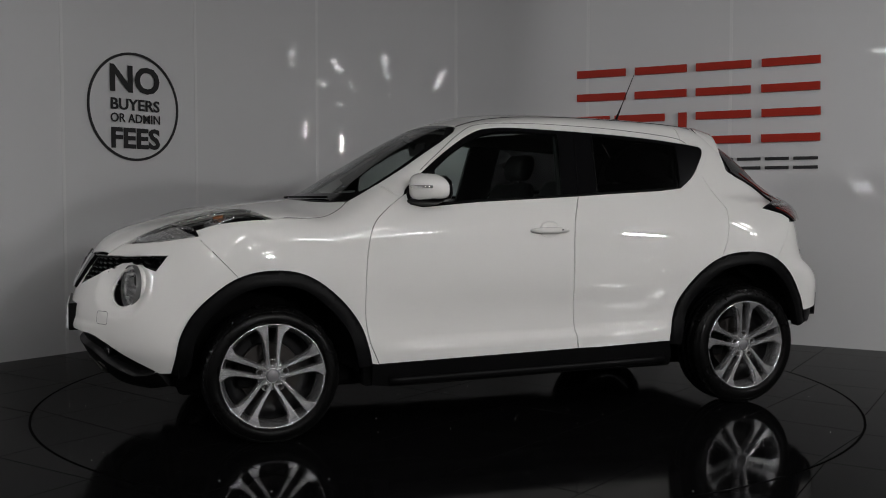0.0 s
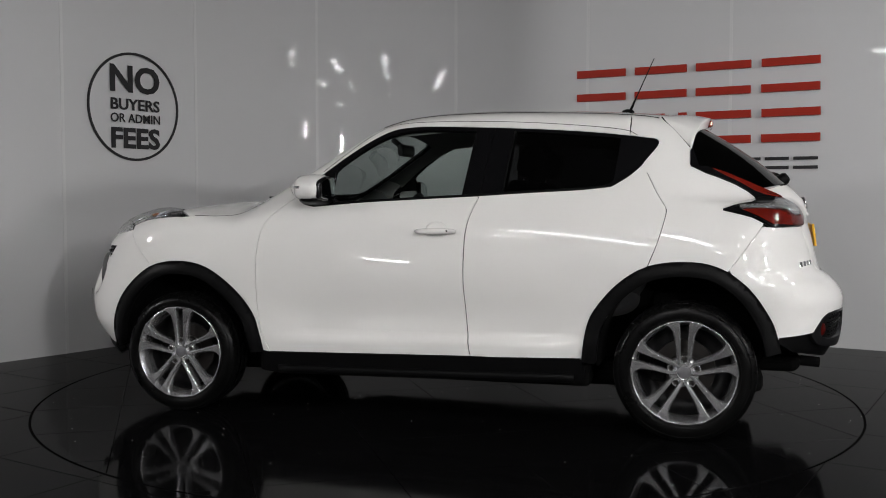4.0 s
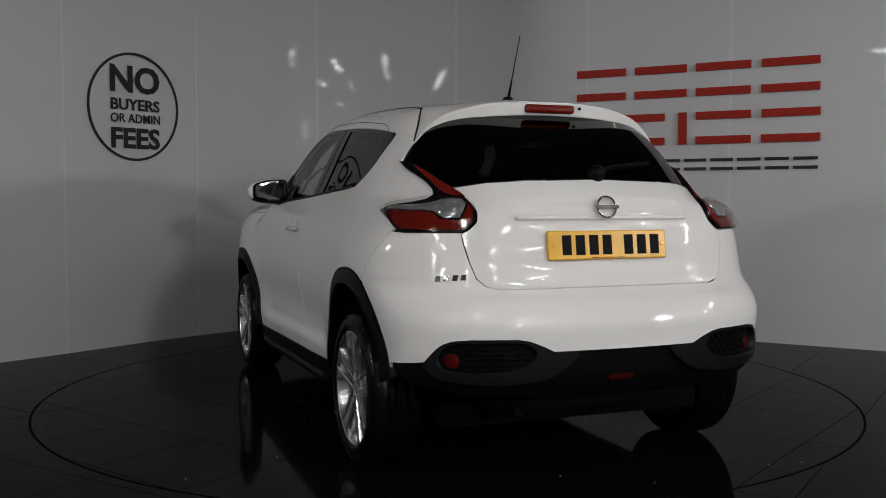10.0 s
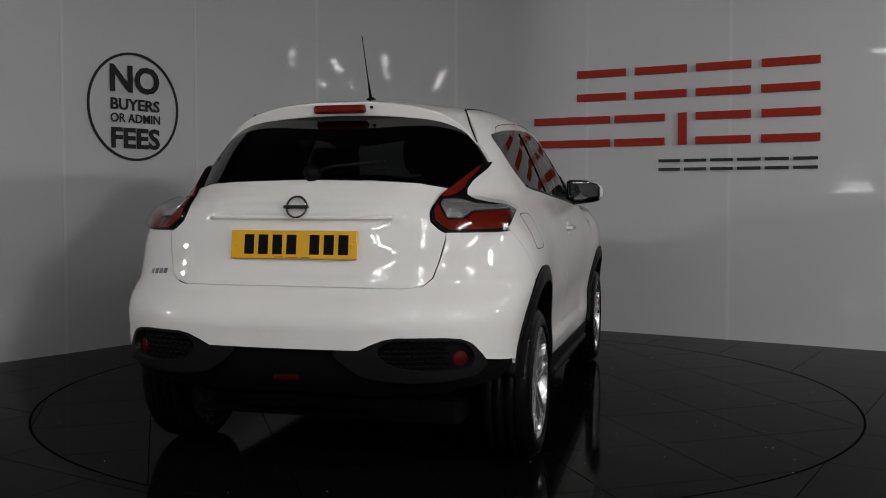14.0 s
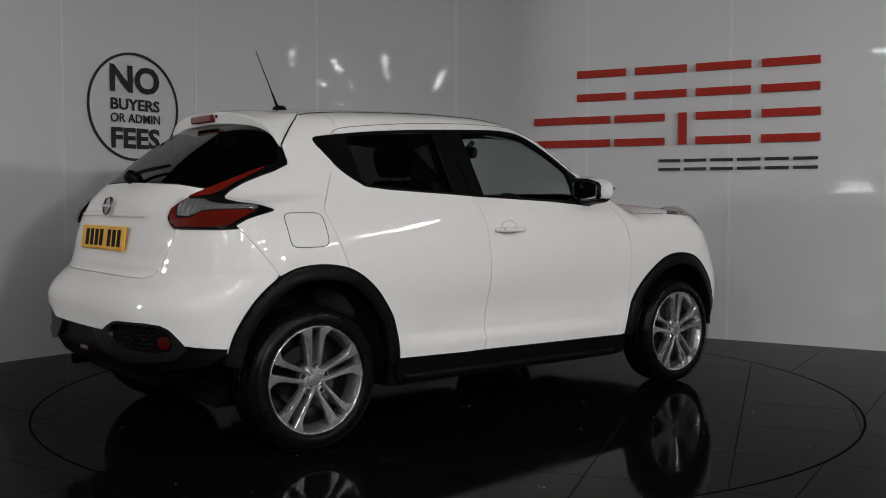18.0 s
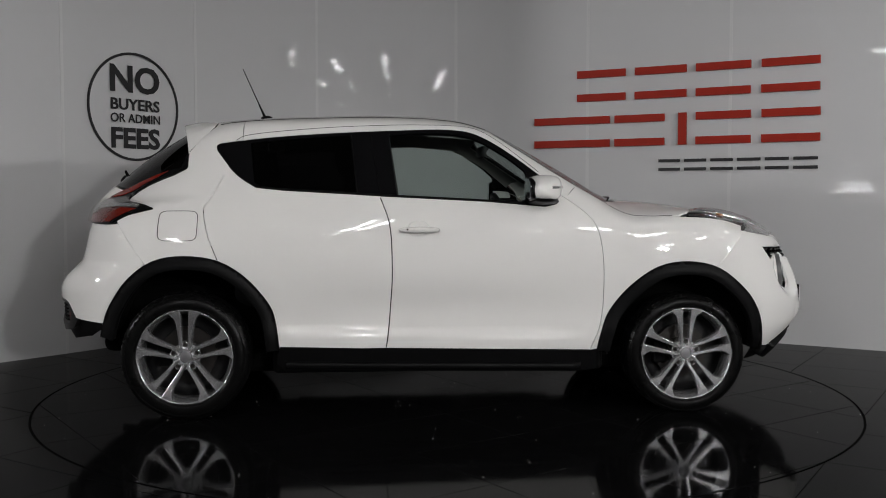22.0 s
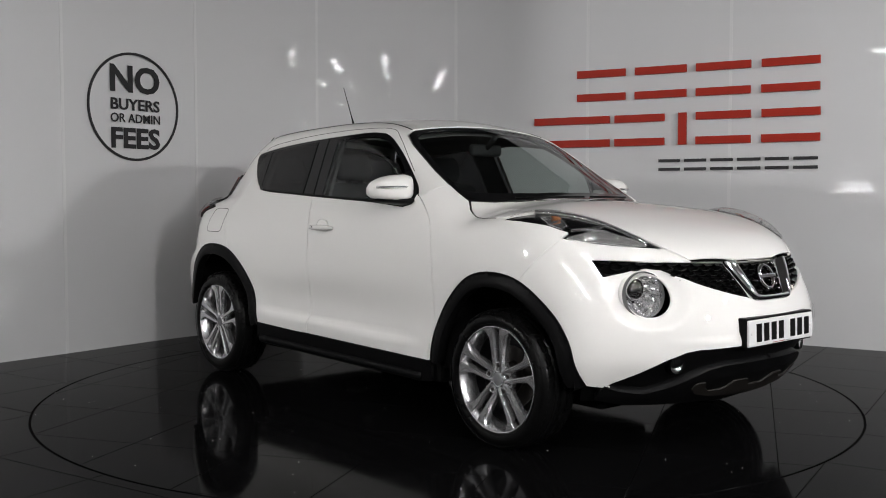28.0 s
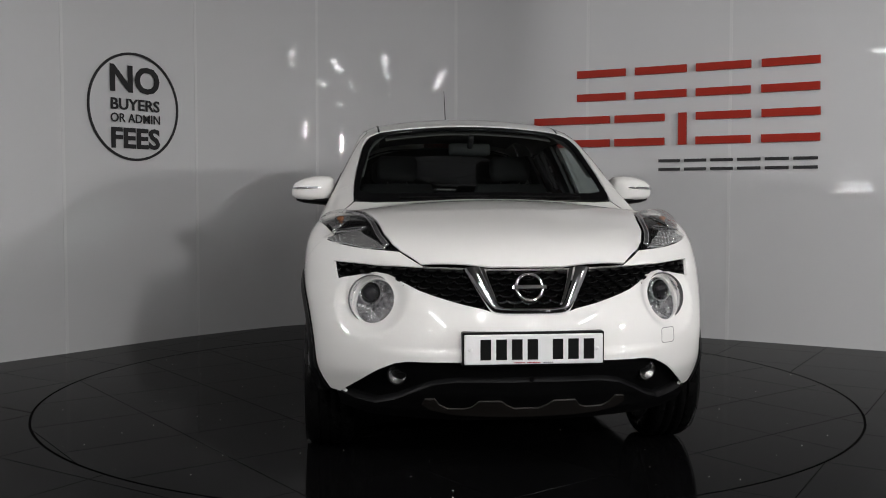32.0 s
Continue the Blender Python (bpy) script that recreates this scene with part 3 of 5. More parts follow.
DOOR_A = catmull([(0.54, 1.155), (0.625, 1.119), (0.738, 1.037), (0.795, 0.968), (0.824, 0.857), (0.834, 0.718), (0.833, 0.551), (0.814, 0.440), (0.786, 0.371), (0.767, 0.328)], 3)
DOOR_B = catmull([(-0.299, 1.107), (-0.267, 1.025), (-0.251, 0.957), (-0.243, 0.863), (-0.241, 0.701), (-0.249, 0.565), (-0.255, 0.484), (-0.266, 0.388), (-0.274, 0.348)], 3)
DOOR_C = catmull([(-1.065, 1.266), (-1.132, 1.132), (-1.170, 1.070), (-1.178, 1.05), (-1.173, 1.012), (-1.143, 0.904), (-1.098, 0.789)], 3)
BELT = [(0.60, 1.075), (0.54, 1.062), (0.254, 1.086), (-0.294, 1.114)]
BELT_R = [(-0.294, 1.114), (-0.466, 1.125), (-0.79, 1.143), (-0.924, 1.157)]
WIN_R = catmull([(-0.924, 1.157), (-1.015, 1.216), (-1.095, 1.298), (-1.135, 1.362), (-1.12, 1.384), (-1.080, 1.390)], 3)
WIN_TOP = catmull([(-1.080, 1.390), (-0.849, 1.418), (-0.575, 1.439), (-0.296, 1.453), (-0.015, 1.464), (0.10, 1.46), (0.18, 1.447), (0.271, 1.405), (0.386, 1.330), (0.497, 1.245), (0.60, 1.16), (0.625, 1.119)], 3)
WINDOW = BELT + BELT_R[1:] + WIN_R[1:] + WIN_TOP[1:]
GLASS_F = [(-0.215, 1.120), (0.25, 1.096), (0.44, 1.086), (0.455, 1.10), (0.45, 1.24), (0.43, 1.262), (0.36, 1.318), (0.25, 1.388), (0.17, 1.424), (0.09, 1.440), (-0.015, 1.446), (-0.255, 1.435)]
GLASS_R = [(-0.41, 1.132), (-0.445, 1.430), (-0.575, 1.422), (-0.849, 1.400), (-0.96, 1.388), (-0.935, 1.185), (-0.90, 1.164), (-0.79, 1.152)]
SCREEN_EDGE = [(0.262, 0.500), (0.30, 0.565), (0.38, 0.598), (0.6, 0.635), (0.80, 0.655), (0.86, 0.650)]
LAMP_IN = [(1.26, 0.797, 1.007), (1.30, 0.735, 1.03), (1.335, 0.660, 1.046), (1.43, 0.592, 1.037), (1.60, 0.556, 1.004), (1.73, 0.537, 0.963), (1.82, 0.506, 0.921), (1.868, 0.476, 0.896)]
LAMP_OUT = [(1.845, 0.527, 0.897), (1.77, 0.615, 0.903), (1.687, 0.700, 0.915), (1.611, 0.755, 0.928), (1.559, 0.782, 0.938), (1.583, 0.742, 0.960), (1.54, 0.756, 0.972), (1.498, 0.768, 0.985), (1.408, 0.793, 0.998)]
GRILLE = [(0, 0.832), (0.14, 0.833), (0.40, 0.840), (0.734, 0.851), (0.722, 0.780), (0.67, 0.797), (0.63, 0.812), (0.58, 0.823), (0.525, 0.815), (0.475, 0.784), (0.415, 0.753), (0.345, 0.729), (0.256, 0.704), (0.176, 0.687), (0.12, 0.668), (0, 0.666)]
LOWER = [(0, 0.495), (0.26, 0.495), (0.45, 0.490), (0.50, 0.480), (0.565, 0.447), (0.632, 0.393), (0.70, 0.335)]
TAIL_TIP = [(-1.282, 0.646, 1.251), (-1.346, 0.638, 1.219), (-1.405, 0.624, 1.198), (-1.478, 0.606, 1.167), (-1.537, 0.598, 1.133), (-1.567, 0.606, 1.108), (-1.575, 0.640, 1.089), (-1.545, 0.697, 1.076), (-1.461, 0.758, 1.062), (-1.423, 0.775, 1.048), (-1.547, 0.782, 1.017), (-1.600, 0.779, 0.990), (-1.629, 0.767, 0.973)]
TAIL_LOW = [(-1.652, 0.749, 0.971), (-1.707, 0.691, 0.972), (-1.773, 0.579, 0.974)]
TAIL_IN = [(-1.779, 0.556, 0.985), (-1.779, 0.524, 1.015), (-1.761, 0.515, 1.050), (-1.717, 0.521, 1.083), (-1.656, 0.533, 1.113), (-1.597, 0.549, 1.143), (-1.525, 0.572, 1.176), (-1.430, 0.599, 1.218), (-1.355, 0.620, 1.245)]
GATE = [(0, 1.178), (0.317, 1.170), (0.44, 1.163), (0.545, 1.144), (0.530, 1.114), (0.517, 1.084), (0.511, 1.05), (0.520, 1.013), (0.552, 0.984), (0.580, 0.970), (0.577, 0.941), (0.561, 0.867), (0.541, 0.803), (0.510, 0.775), (0.463, 0.764), (0, 0.765)]
REAR_CUT = [(0, 0.541), (0.162, 0.542), (0.30, 0.543), (0.345, 0.565), (0.394, 0.584), (0.44, 0.592), (0.60, 0.592), (0.66, 0.586), (0.690, 0.572), (0.712, 0.548), (0.739, 0.505)]


SEAM_F = [(1.409, 0.747), (1.437, 0.777), (1.465, 0.807), (1.493, 0.838), (1.521, 0.868), (1.549, 0.898), (1.570, 0.922)]
SEAM_R = [(-1.592, 0.975), (-1.569, 0.943), (-1.546, 0.911), (-1.523, 0.880), (-1.500, 0.848), (-1.476, 0.816), (-1.453, 0.783)]


def side3(line):
    return [tuple(p) for p in lift("side", line)]


def top3(line):
    return [tuple(p) for p in lift("top", line)]


def mirrored(pts):
    return [(x, -y, z) for x, y, z in pts]


def door_crease(uv, poly):
    """A hollow that deepens down to a crease above the sill, then springs out again."""
    x, z = uv[:, 0], uv[:, 1]
    zc = 0.448 - 0.018 * (x - 0.3)
    fade = np.clip((0.80 - x) / 0.30, 0, 1) * np.clip((x + 0.86) / 0.22, 0, 1)
    fade = fade * fade * (3 - 2 * fade)
    above = np.clip((zc + 0.20 - z) / 0.20, 0, 1) ** 1.6
    below = np.clip((z - zc + 0.055) / 0.055, 0, 1)
    below = below * below * (3 - 2 * below)
    return -0.020 * fade * np.where(z > zc, above, below)


def flush_panels(s):
    """The painted panels of one side."""
    door = skin("front_door", "side", DOOR_A[::-1] + BELT + DOOR_B, M_PAINT, car, gap=0.0030, side=s, step=0.02, dish=door_crease)
    arch_fore = [p for p in ARCH_R if p[0] > -1.098]
    rear = skin("rear_door", "side", DOOR_B[::-1] + BELT_R + WIN_R[1:8] + DOOR_C[1:] + arch_fore[::-1], M_PAINT, car, gap=0.0030, side=s, step=0.02, dish=door_crease)
    # front wing: door edge, arch, seam to the bumper, headlamp, bonnet line, screen pillar
    line = side3(DOOR_A[3:]) + side3([p for p in ARCH_F if p[0] < 1.405][::-1]) + side3(SEAM_F) + [(1.583, 0.742, 0.960), (1.54, 0.756, 0.972), (1.498, 0.768, 0.985), (1.408, 0.793, 0.998), (1.26, 0.798, 1.006)]
    line += [(1.10, 0.771, 1.009), (1.016, 0.734, 1.015), (0.925, 0.692, 1.047), (0.868, 0.648, 1.089)] + [(0.80, 0.655, 1.13), (0.729, 0.648, 1.168), (0.666, 0.754, 1.12)]
    skin("front_wing", "wing", onto("wing", line), M_PAINT, car, gap=0.0011, side=s, step=0.03)
    # screen pillar and roof rail
    rail = top3([(x, 0.503) for x in np.linspace(-1.0, 0.2, 16)]) + top3(SCREEN_EDGE[:5]) + [(0.729, 0.648, 1.168), (0.666, 0.754, 1.12)] + side3(WIN_TOP[::-1]) + side3([(-1.0, 1.402)])
    skin("roof_rail", "cant", onto("cant", rail), M_PAINT, car, gap=0.001, side=s, step=0.022)
    # rear quarter
    q = top3([(-1.0, 0.503), (-1.136, 0.496)]) + [(-1.205, 0.537, 1.415), (-1.275, 0.584, 1.335), (-1.275, 0.637, 1.262)] + TAIL_TIP[:-1] + side3(SEAM_R)
    q += side3([p for p in ARCH_R if -1.450 < p[0] < -1.09][::-1]) + side3(DOOR_C[::-1]) + side3(WIN_R[8:]) + side3([(-1.0, 1.402)])
    skin("rear_quarter", "quarter", onto("quarter", q), M_PAINT, car, gap=0.0011, side=s, step=0.03)
    return door, rear


doors = {s: flush_panels(s) for s in (1, -1)}
for s in (1, -1):
    ribbon("bonnet_seam", "top", [(0.872, 0.644), (0.925, 0.688), (1.016, 0.7305), (1.10, 0.7675), (1.20, 0.787)], 0.0045, 0.0006, M_DARK, car, proud=0.0008, side=s)
# bonnet, roof, tailgate
edge = [(0.872, 0.640), (0.925, 0.684), (1.016, 0.727), (1.10, 0.764), (1.235, 0.792)]
rim = [p for p in top3([(1.065, 0.0), (1.037, 0.25), (0.985, 0.42), (0.935, 0.54)])] + top3(edge) + LAMP_IN[1:] + [tuple(p) for p in lift("nose", [(0.402, 0.846), (0.14, 0.839), (0, 0.838)])]
half = onto("bonnet", rim)
skin("bonnet", "bonnet", list(half) + onto("bonnet", mirrored(rim[::-1][1:-1])), M_PAINT, car, gap=0.0034)
roof_line = [(0.278, 0.0), (0.272, 0.3), (0.258, 0.497)] + [(x, 0.497) for x in np.linspace(0.2, -1.12, 14)] + [(-1.20, 0.40), (-1.235, 0.2), (-1.245, 0.0)]
skin("roof", "top", roof_line + [(x, -y) for x, y in roof_line[::-1][1:-1]], M_PAINT, car, gap=0.002, step=0.05)


def gate_dish(uv, poly):
    """The handle ledge over the number plate."""
    y, z = np.abs(uv[:, 0]), uv[:, 1]
    ledge = 1 / (1 + np.exp((y - 0.385) / 0.02)) * 1 / (1 + np.exp((1.020 - z) / 0.008)) * 1 / (1 + np.exp((z - 1.105) / 0.008))
    return 0.022 * ledge * np.clip((1.14 - z) / 0.10, 0, 1)


tailgate = skin("tailgate", "tail", both(GATE), M_PAINT, car, gap=0.0036, step=0.014, dish=gate_dish)


# bumpers, with the grille and the round lamps let in
def turned(kind, half3):
    return onto(kind, half3) + onto(kind, mirrored(half3[::-1]))


def lamp_sink(uv, poly):
    """A funnel round each round lamp."""
    a = np.abs(uv[:, 0])
    r = np.hypot((a - LAMP_A[0]) * 0.78, uv[:, 1] - LAMP_A[1])
    t = np.clip((0.150 - r) / 0.065, 0, 1)
    return -0.034 * t * t * (3 - 2 * t) + 0.013 * np.clip((0.545 - uv[:, 1]) / 0.025, 0, 1) * np.clip((0.62 - a) / 0.2, 0, 1)


nose3 = lambda line: [tuple(p) for p in lift("nose", line)]
LAMP_A = onto("front", nose3([(0.600, 0.712)]))[0]
bump_line = nose3([(0.0, 0.832), (0.14, 0.833), (0.39, 0.840)]) + [(1.868, 0.476, 0.894)] + LAMP_OUT[:5] + side3(SEAM_F[::-1])
bump_line += side3([p for p in ARCH_F if p[0] > 1.412][::-1]) + [(1.776, 0.690, 0.322)] + nose3(LOWER[::-1])
ring = [(LAMP_A[0] + 0.102 * math.cos(a), LAMP_A[1] + 0.087 * math.sin(a)) for a in np.linspace(0, 2 * math.pi, 33)[:-1]]
grille_hole = turned("front", nose3(GRILLE[1:-1]))
skin("front_bumper", "front", turned("front", bump_line), M_PAINT, car, gap=0.0011, step=0.018, dish=lamp_sink,
     holes=[grille_hole, ring, [(-a, z) for a, z in ring]])
tail3 = lambda line: [tuple(p) for p in lift("tail", line)]
rear_line = tail3([(0, 0.765), (0.463, 0.764), (0.510, 0.775), (0.541, 0.803), (0.561, 0.867), (0.577, 0.941), (0.577, 0.972)]) + TAIL_LOW[1::-1] + [(-1.626, 0.762, 0.973)]
rear_line += side3(SEAM_R) + side3([p for p in ARCH_R if p[0] < -1.455]) + side3([(-1.668, 0.487), (-1.79, 0.500)]) + tail3(REAR_CUT[::-1])
skin("rear_bumper", "rear", turned("rear", rear_line), M_PAINT, car, gap=0.0011, step=0.03)

# ---------------------------------------------------------------- glass and black surrounds
for s in (1, -1):
    skin("window_surround", "side", WINDOW, M_GLOSSBLACK, car, proud=-0.003, depth=0.02, holes=[GLASS_F, GLASS_R], side=s, gap=0.001, step=0.03)
    skin("front_window", "side", GLASS_F, M_GLASS, car, proud=-0.005, depth=0, side=s, label="clear glass")
    skin("rear_window", "side", GLASS_R, M_PRIVACY, car, proud=-0.005, depth=0, side=s, label="dark privacy glass")
screen = [(0.285, 0.0), (0.28, 0.3), (0.268, 0.49), (0.30, 0.553), (0.38, 0.590), (0.6, 0.628), (0.80, 0.648), (0.850, 0.640), (0.885, 0.605), (0.935, 0.5), (1.0, 0.3), (1.04, 0.0)]
whole = screen + [(x, -y) for x, y in screen[::-1][1:-1]]
pane = [(0.315, 0.0), (0.312, 0.3), (0.305, 0.46), (0.335, 0.525), (0.40, 0.557), (0.6, 0.600), (0.76, 0.620), (0.80, 0.607), (0.84, 0.55), (0.885, 0.44), (0.935, 0.25), (0.955, 0.0)]
pane = pane + [(x, -y) for x, y in pane[::-1][1:-1]]
skin("windscreen_surround", "top", whole, M_GLOSSBLACK, car, proud=-0.003, holes=[pane], gap=0.001)
skin("windscreen", "top", pane, M_SCREEN, car, proud=-0.004, depth=0, label="tinted windscreen glass")
for s in (1, -1):
    corner = [(-1.235, 0.500, 1.40), (-1.275, 0.578, 1.335), (-1.275, 0.632, 1.262), (-1.289, 0.650, 1.251), (-1.41, 0.633, 1.205), (-1.43, 0.53, 1.25), (-1.38, 0.49, 1.33), (-1.29, 0.47, 1.41)]
    skin("screen_corner", "tail_lamp", onto("tail_lamp", corner), M_GLOSSBLACK, car, proud=-0.009, depth=0, side=s, step=0.03)
back = [(0, 1.183), (0.317, 1.175), (0.44, 1.168), (0.550, 1.150), (0.568, 1.175), (0.595, 1.208), (0.622, 1.240), (0.625, 1.258), (0.610, 1.292), (0.583, 1.338), (0.545, 1.382), (0.48, 1.425), (0.36, 1.455), (0.115, 1.468), (0, 1.47)]
skin("rear_screen", "tail", both(back), M_PRIVACY, car, proud=-0.004, depth=0.0, step=0.03, label="dark rear screen glass")
skin("rear_screen_border", "tail", both(back), M_GLOSSBLACK, car, proud=-0.006, depth=0.0, step=0.025,
     holes=[both([(0, 1.20), (0.30, 1.195), (0.43, 1.185), (0.47, 1.22), (0.49, 1.27), (0.475, 1.33), (0.42, 1.38), (0.33, 1.405), (0.11, 1.417), (0, 1.42)])])

# ---------------------------------------------------------------- black cladding, sills and lower bumpers
HUB_F, HUB_R = (1.265, 0.308), (-1.265, 0.318)


def drawn_in(line, hub, d):
    out = []
    for x, z in line:
        v = Vector((x - hub[0], z - hub[1]))
        v = v * (1 - d / v.length)
        out.append((hub[0] + v.x, hub[1] + v.y))
    return out


def arch_lip(uv, poly):
    """The cladding swells in its middle."""
    hub = HUB_F if uv[:, 0].mean() > 0 else HUB_R
    line = np.array(ARCH_F if uv[:, 0].mean() > 0 else ARCH_R)
    d = edge_dist(uv, line, False)
    return 0.014 * np.sin(np.clip(d / 0.062, 0, 1) * math.pi * 0.62)


for s in (1, -1):
    for name, line, hub in (("front_arch_cladding", ARCH_F, HUB_F), ("rear_arch_cladding", ARCH_R, HUB_R)):
        skin(name, "side", drawn_in(line, hub, -0.006) + drawn_in(line, hub, 0.060)[::-1], M_PLASTIC, car, proud=0.004, depth=0.05, side=s, step=0.02, dish=arch_lip)
    sill = [(0.80, 0.335), (0.76, 0.327), (-0.27, 0.347), (-0.80, 0.362), (-0.82, 0.28), (-0.78, 0.240), (0.70, 0.220), (0.80, 0.232)]
    skin("sill", "side", sill, M_PLASTIC, car, proud=0.006, depth=0.05, side=s, step=0.03)
    ribbon("sill_step", "side", [(0.72, 0.246), (0.3, 0.252), (-0.3, 0.260), (-0.77, 0.268)], 0.042, 0.018, M_PLASTIC, car, proud=0.006, side=s)
low = nose3([(u, v + 0.004) for u, v in LOWER]) + [(1.776, 0.690, 0.330)] + side3([(1.70, 0.335), (1.665, 0.30), (1.64, 0.235)]) + nose3([(0.60, 0.235), (0.3, 0.235), (0, 0.235)])
skin("lower_front_valance", "front", turned("front", low), M_PLASTIC, car, proud=-0.035, depth=0.0, step=0.035)
lip = nose3([(0, 0.408), (0.28, 0.405), (0.36, 0.392), (0.44, 0.358), (0.50, 0.325), (0.57, 0.300), (0.65, 0.312), (0.705, 0.332)]) + side3([(1.735, 0.318), (1.70, 0.27)]) + nose3([(0.60, 0.24), (0.3, 0.235), (0, 0.235)])


def lip_dish(uv, poly):
    return 0.013 * np.clip((0.40 - uv[:, 1]) / 0.05, 0, 1) * np.clip((uv[:, 1] - 0.22) / 0.06, 0, 1)


skin("front_lip", "front", turned("front", lip), M_PLASTIC, car, proud=-0.006, depth=0.05, step=0.025, dish=lip_dish)
skid = [(0, 0.306), (0.045, 0.303), (0.075, 0.318), (0.10, 0.338), (0.185, 0.338), (0.21, 0.310), (0.235, 0.302), (0.30, 0.302), (0.33, 0.318), (0.35, 0.345), (0.385, 0.342), (0.395, 0.318), (0.36, 0.292), (0.28, 0.276), (0.15, 0.268), (0, 0.266)]
skin("skid_trim", "nose", both(skid), M_SKID, car, proud=0.014, depth=0.012, step=0.016, label="satin charcoal skid trim")
rear_low = tail3([(u, v + 0.004) for u, v in REAR_CUT]) + side3([(-1.79, 0.504), (-1.668, 0.491), (-1.668, 0.462), (-1.74, 0.415)]) + tail3([(0.66, 0.385), (0.55, 0.365), (0.3, 0.355), (0, 0.36)])
skin("lower_rear_valance", "rear", turned("rear", rear_low), M_PLASTIC, car, proud=-0.02, depth=0.0, step=0.035)
for s in (1, -1):
    pocket = [(0.40, 0.572), (0.45, 0.581), (0.60, 0.581), (0.655, 0.575), (0.685, 0.560), (0.703, 0.53), (0.70, 0.495), (0.675, 0.474), (0.60, 0.467), (0.50, 0.470), (0.42, 0.488), (0.378, 0.515), (0.368, 0.545)]
    trim = [(0.20, 0.535), (0.30, 0.541), (0.345, 0.563), (0.394, 0.583), (0.44, 0.591), (0.60, 0.591), (0.66, 0.585), (0.692, 0.571), (0.716, 0.545), (0.742, 0.503), (0.738, 0.48), (0.69, 0.443), (0.505, 0.424), (0.34, 0.438), (0.262, 0.474)]
    trim, pocket = [catmull(o, 4, True) for o in (trim, pocket)]
    trim_c = onto("rear", tail3([(y, z) for y, z in trim]))
    pock_c = onto("rear", tail3([(y, z) for y, z in pocket]))
    t = skin("diffuser_trim", "rear", trim_c, M_SATIN, car, proud=0.002, depth=0.03, holes=[pock_c], side=s, step=0.018)
    skin("mesh_insert", "rear", pock_c, M_DARKMESH, car, proud=-0.03, depth=0.0, side=s, step=0.03)
    p = lift("tail", [(0.664, 0.512)])[0]
    n = body_n(p[None])[0]
    refl = part("rear_reflector", lathe_bm([(0.001, 0.004), (0.022, 0.003), (0.029, 0.0), (0.031, -0.004), (0.031, -0.02)], 24, "x"), M_REFLECTRED, car, "round red reflector", smooth=True)
    d = Vector((n[0], s * n[1], 0)).normalized()
    refl.matrix_basis = Matrix.Translation(Vector((p[0], s * p[1], p[2])) - d * 0.020) @ d.to_track_quat("X", "Z").to_matrix().to_4x4()
    for row in range(6):
        for col in range(9):
            y, z = 0.385 + col * 0.030 + (row % 2) * 0.015, 0.482 + row * 0.0185
            if inside_poly(np.array([[y, z]]), pocket)[0] and y < 0.615:
                q = lift("tail", [(y, z)])[0]
                b = part("mesh_cell", box_bm(-0.012, 0.004, -0.012, 0.012, -0.0035, 0.0035, 0.003, 1), M_PLASTIC, car)
                b.matrix_basis = pose(q[0] + 0.022, s * q[1], q[2], 0, 0, s * -18)
fog = lift("tail", [(0, 0.43)])[0]
part("rear_fog_lamp", box_bm(fog[0] + 0.018, fog[0] + 0.040, -0.055, 0.055, 0.415, 0.447, 0.008), M_DARKRED, car, "dark red rear fog lamp")
pipe = part("exhaust_pipe", lathe_bm([(0.022, -0.28), (0.025, -0.27), (0.025, 0.0), (0.0235, 0.002), (0.022, -0.01), (0.021, -0.02), (0.001, -0.022)], 24, "x"), M_DARK, car, "dark exhaust tip", smooth=True)
pipe.matrix_basis = pose(-1.885, 0.385, 0.318, 0, 4, 180)
part("rear_silencer", box_bm(-1.80, -1.45, -0.35, 0.45, 0.27, 0.37, 0.045, 3), M_DARK, car)

# underbody, wheel-arch liners, inner shell
part("floor_pan", box_bm(-1.62, 1.66, -0.60, 0.60, 0.195, 0.30, 0.03), M_DARK, car)
part("floor_side", box_bm(-0.84, 0.84, -0.80, 0.80, 0.222, 0.345, 0.02), M_DARK, car)
# unseen box, added to block light inside the nose
part("engine_light_block", box_bm(0.95, 1.70, -0.55, 0.55, 0.28, 0.80, 0.05), M_DARK, car)
part("boot_shell", box_bm(-1.62, -1.10, -0.55, 0.55, 0.30, 0.66, 0.05), M_DARK, car)
for (hx, hz) in (HUB_F, HUB_R):
    for s in (1, -1):
        bm = bmesh.new()
        cols = []
        for k in range(25):
            a0, a1 = (-2, 184) if hx > 0 else (-2, 167)
            a = math.radians(a0 + (a1 - a0) * k / 24)
            c, n = math.cos(a), math.sin(a)
            rx, rz = (0.395, 0.41) if hx > 0 else (0.385, 0.44)
            cols.append([bm.verts.new((hx + rx * f * c, s * y, hz + 0.02 + rz * f * n)) for f, y in ((1.03, 0.80), (1.0, 0.78), (0.98, 0.5), (0.3, 0.5))])
        for a, b in zip(cols, cols[1:]):
            for k in range(3):
                bm.faces.new((a[k], b[k], b[k + 1], a[k + 1]))
        part("arch_liner", bm, M_DARK, car, smooth=True)

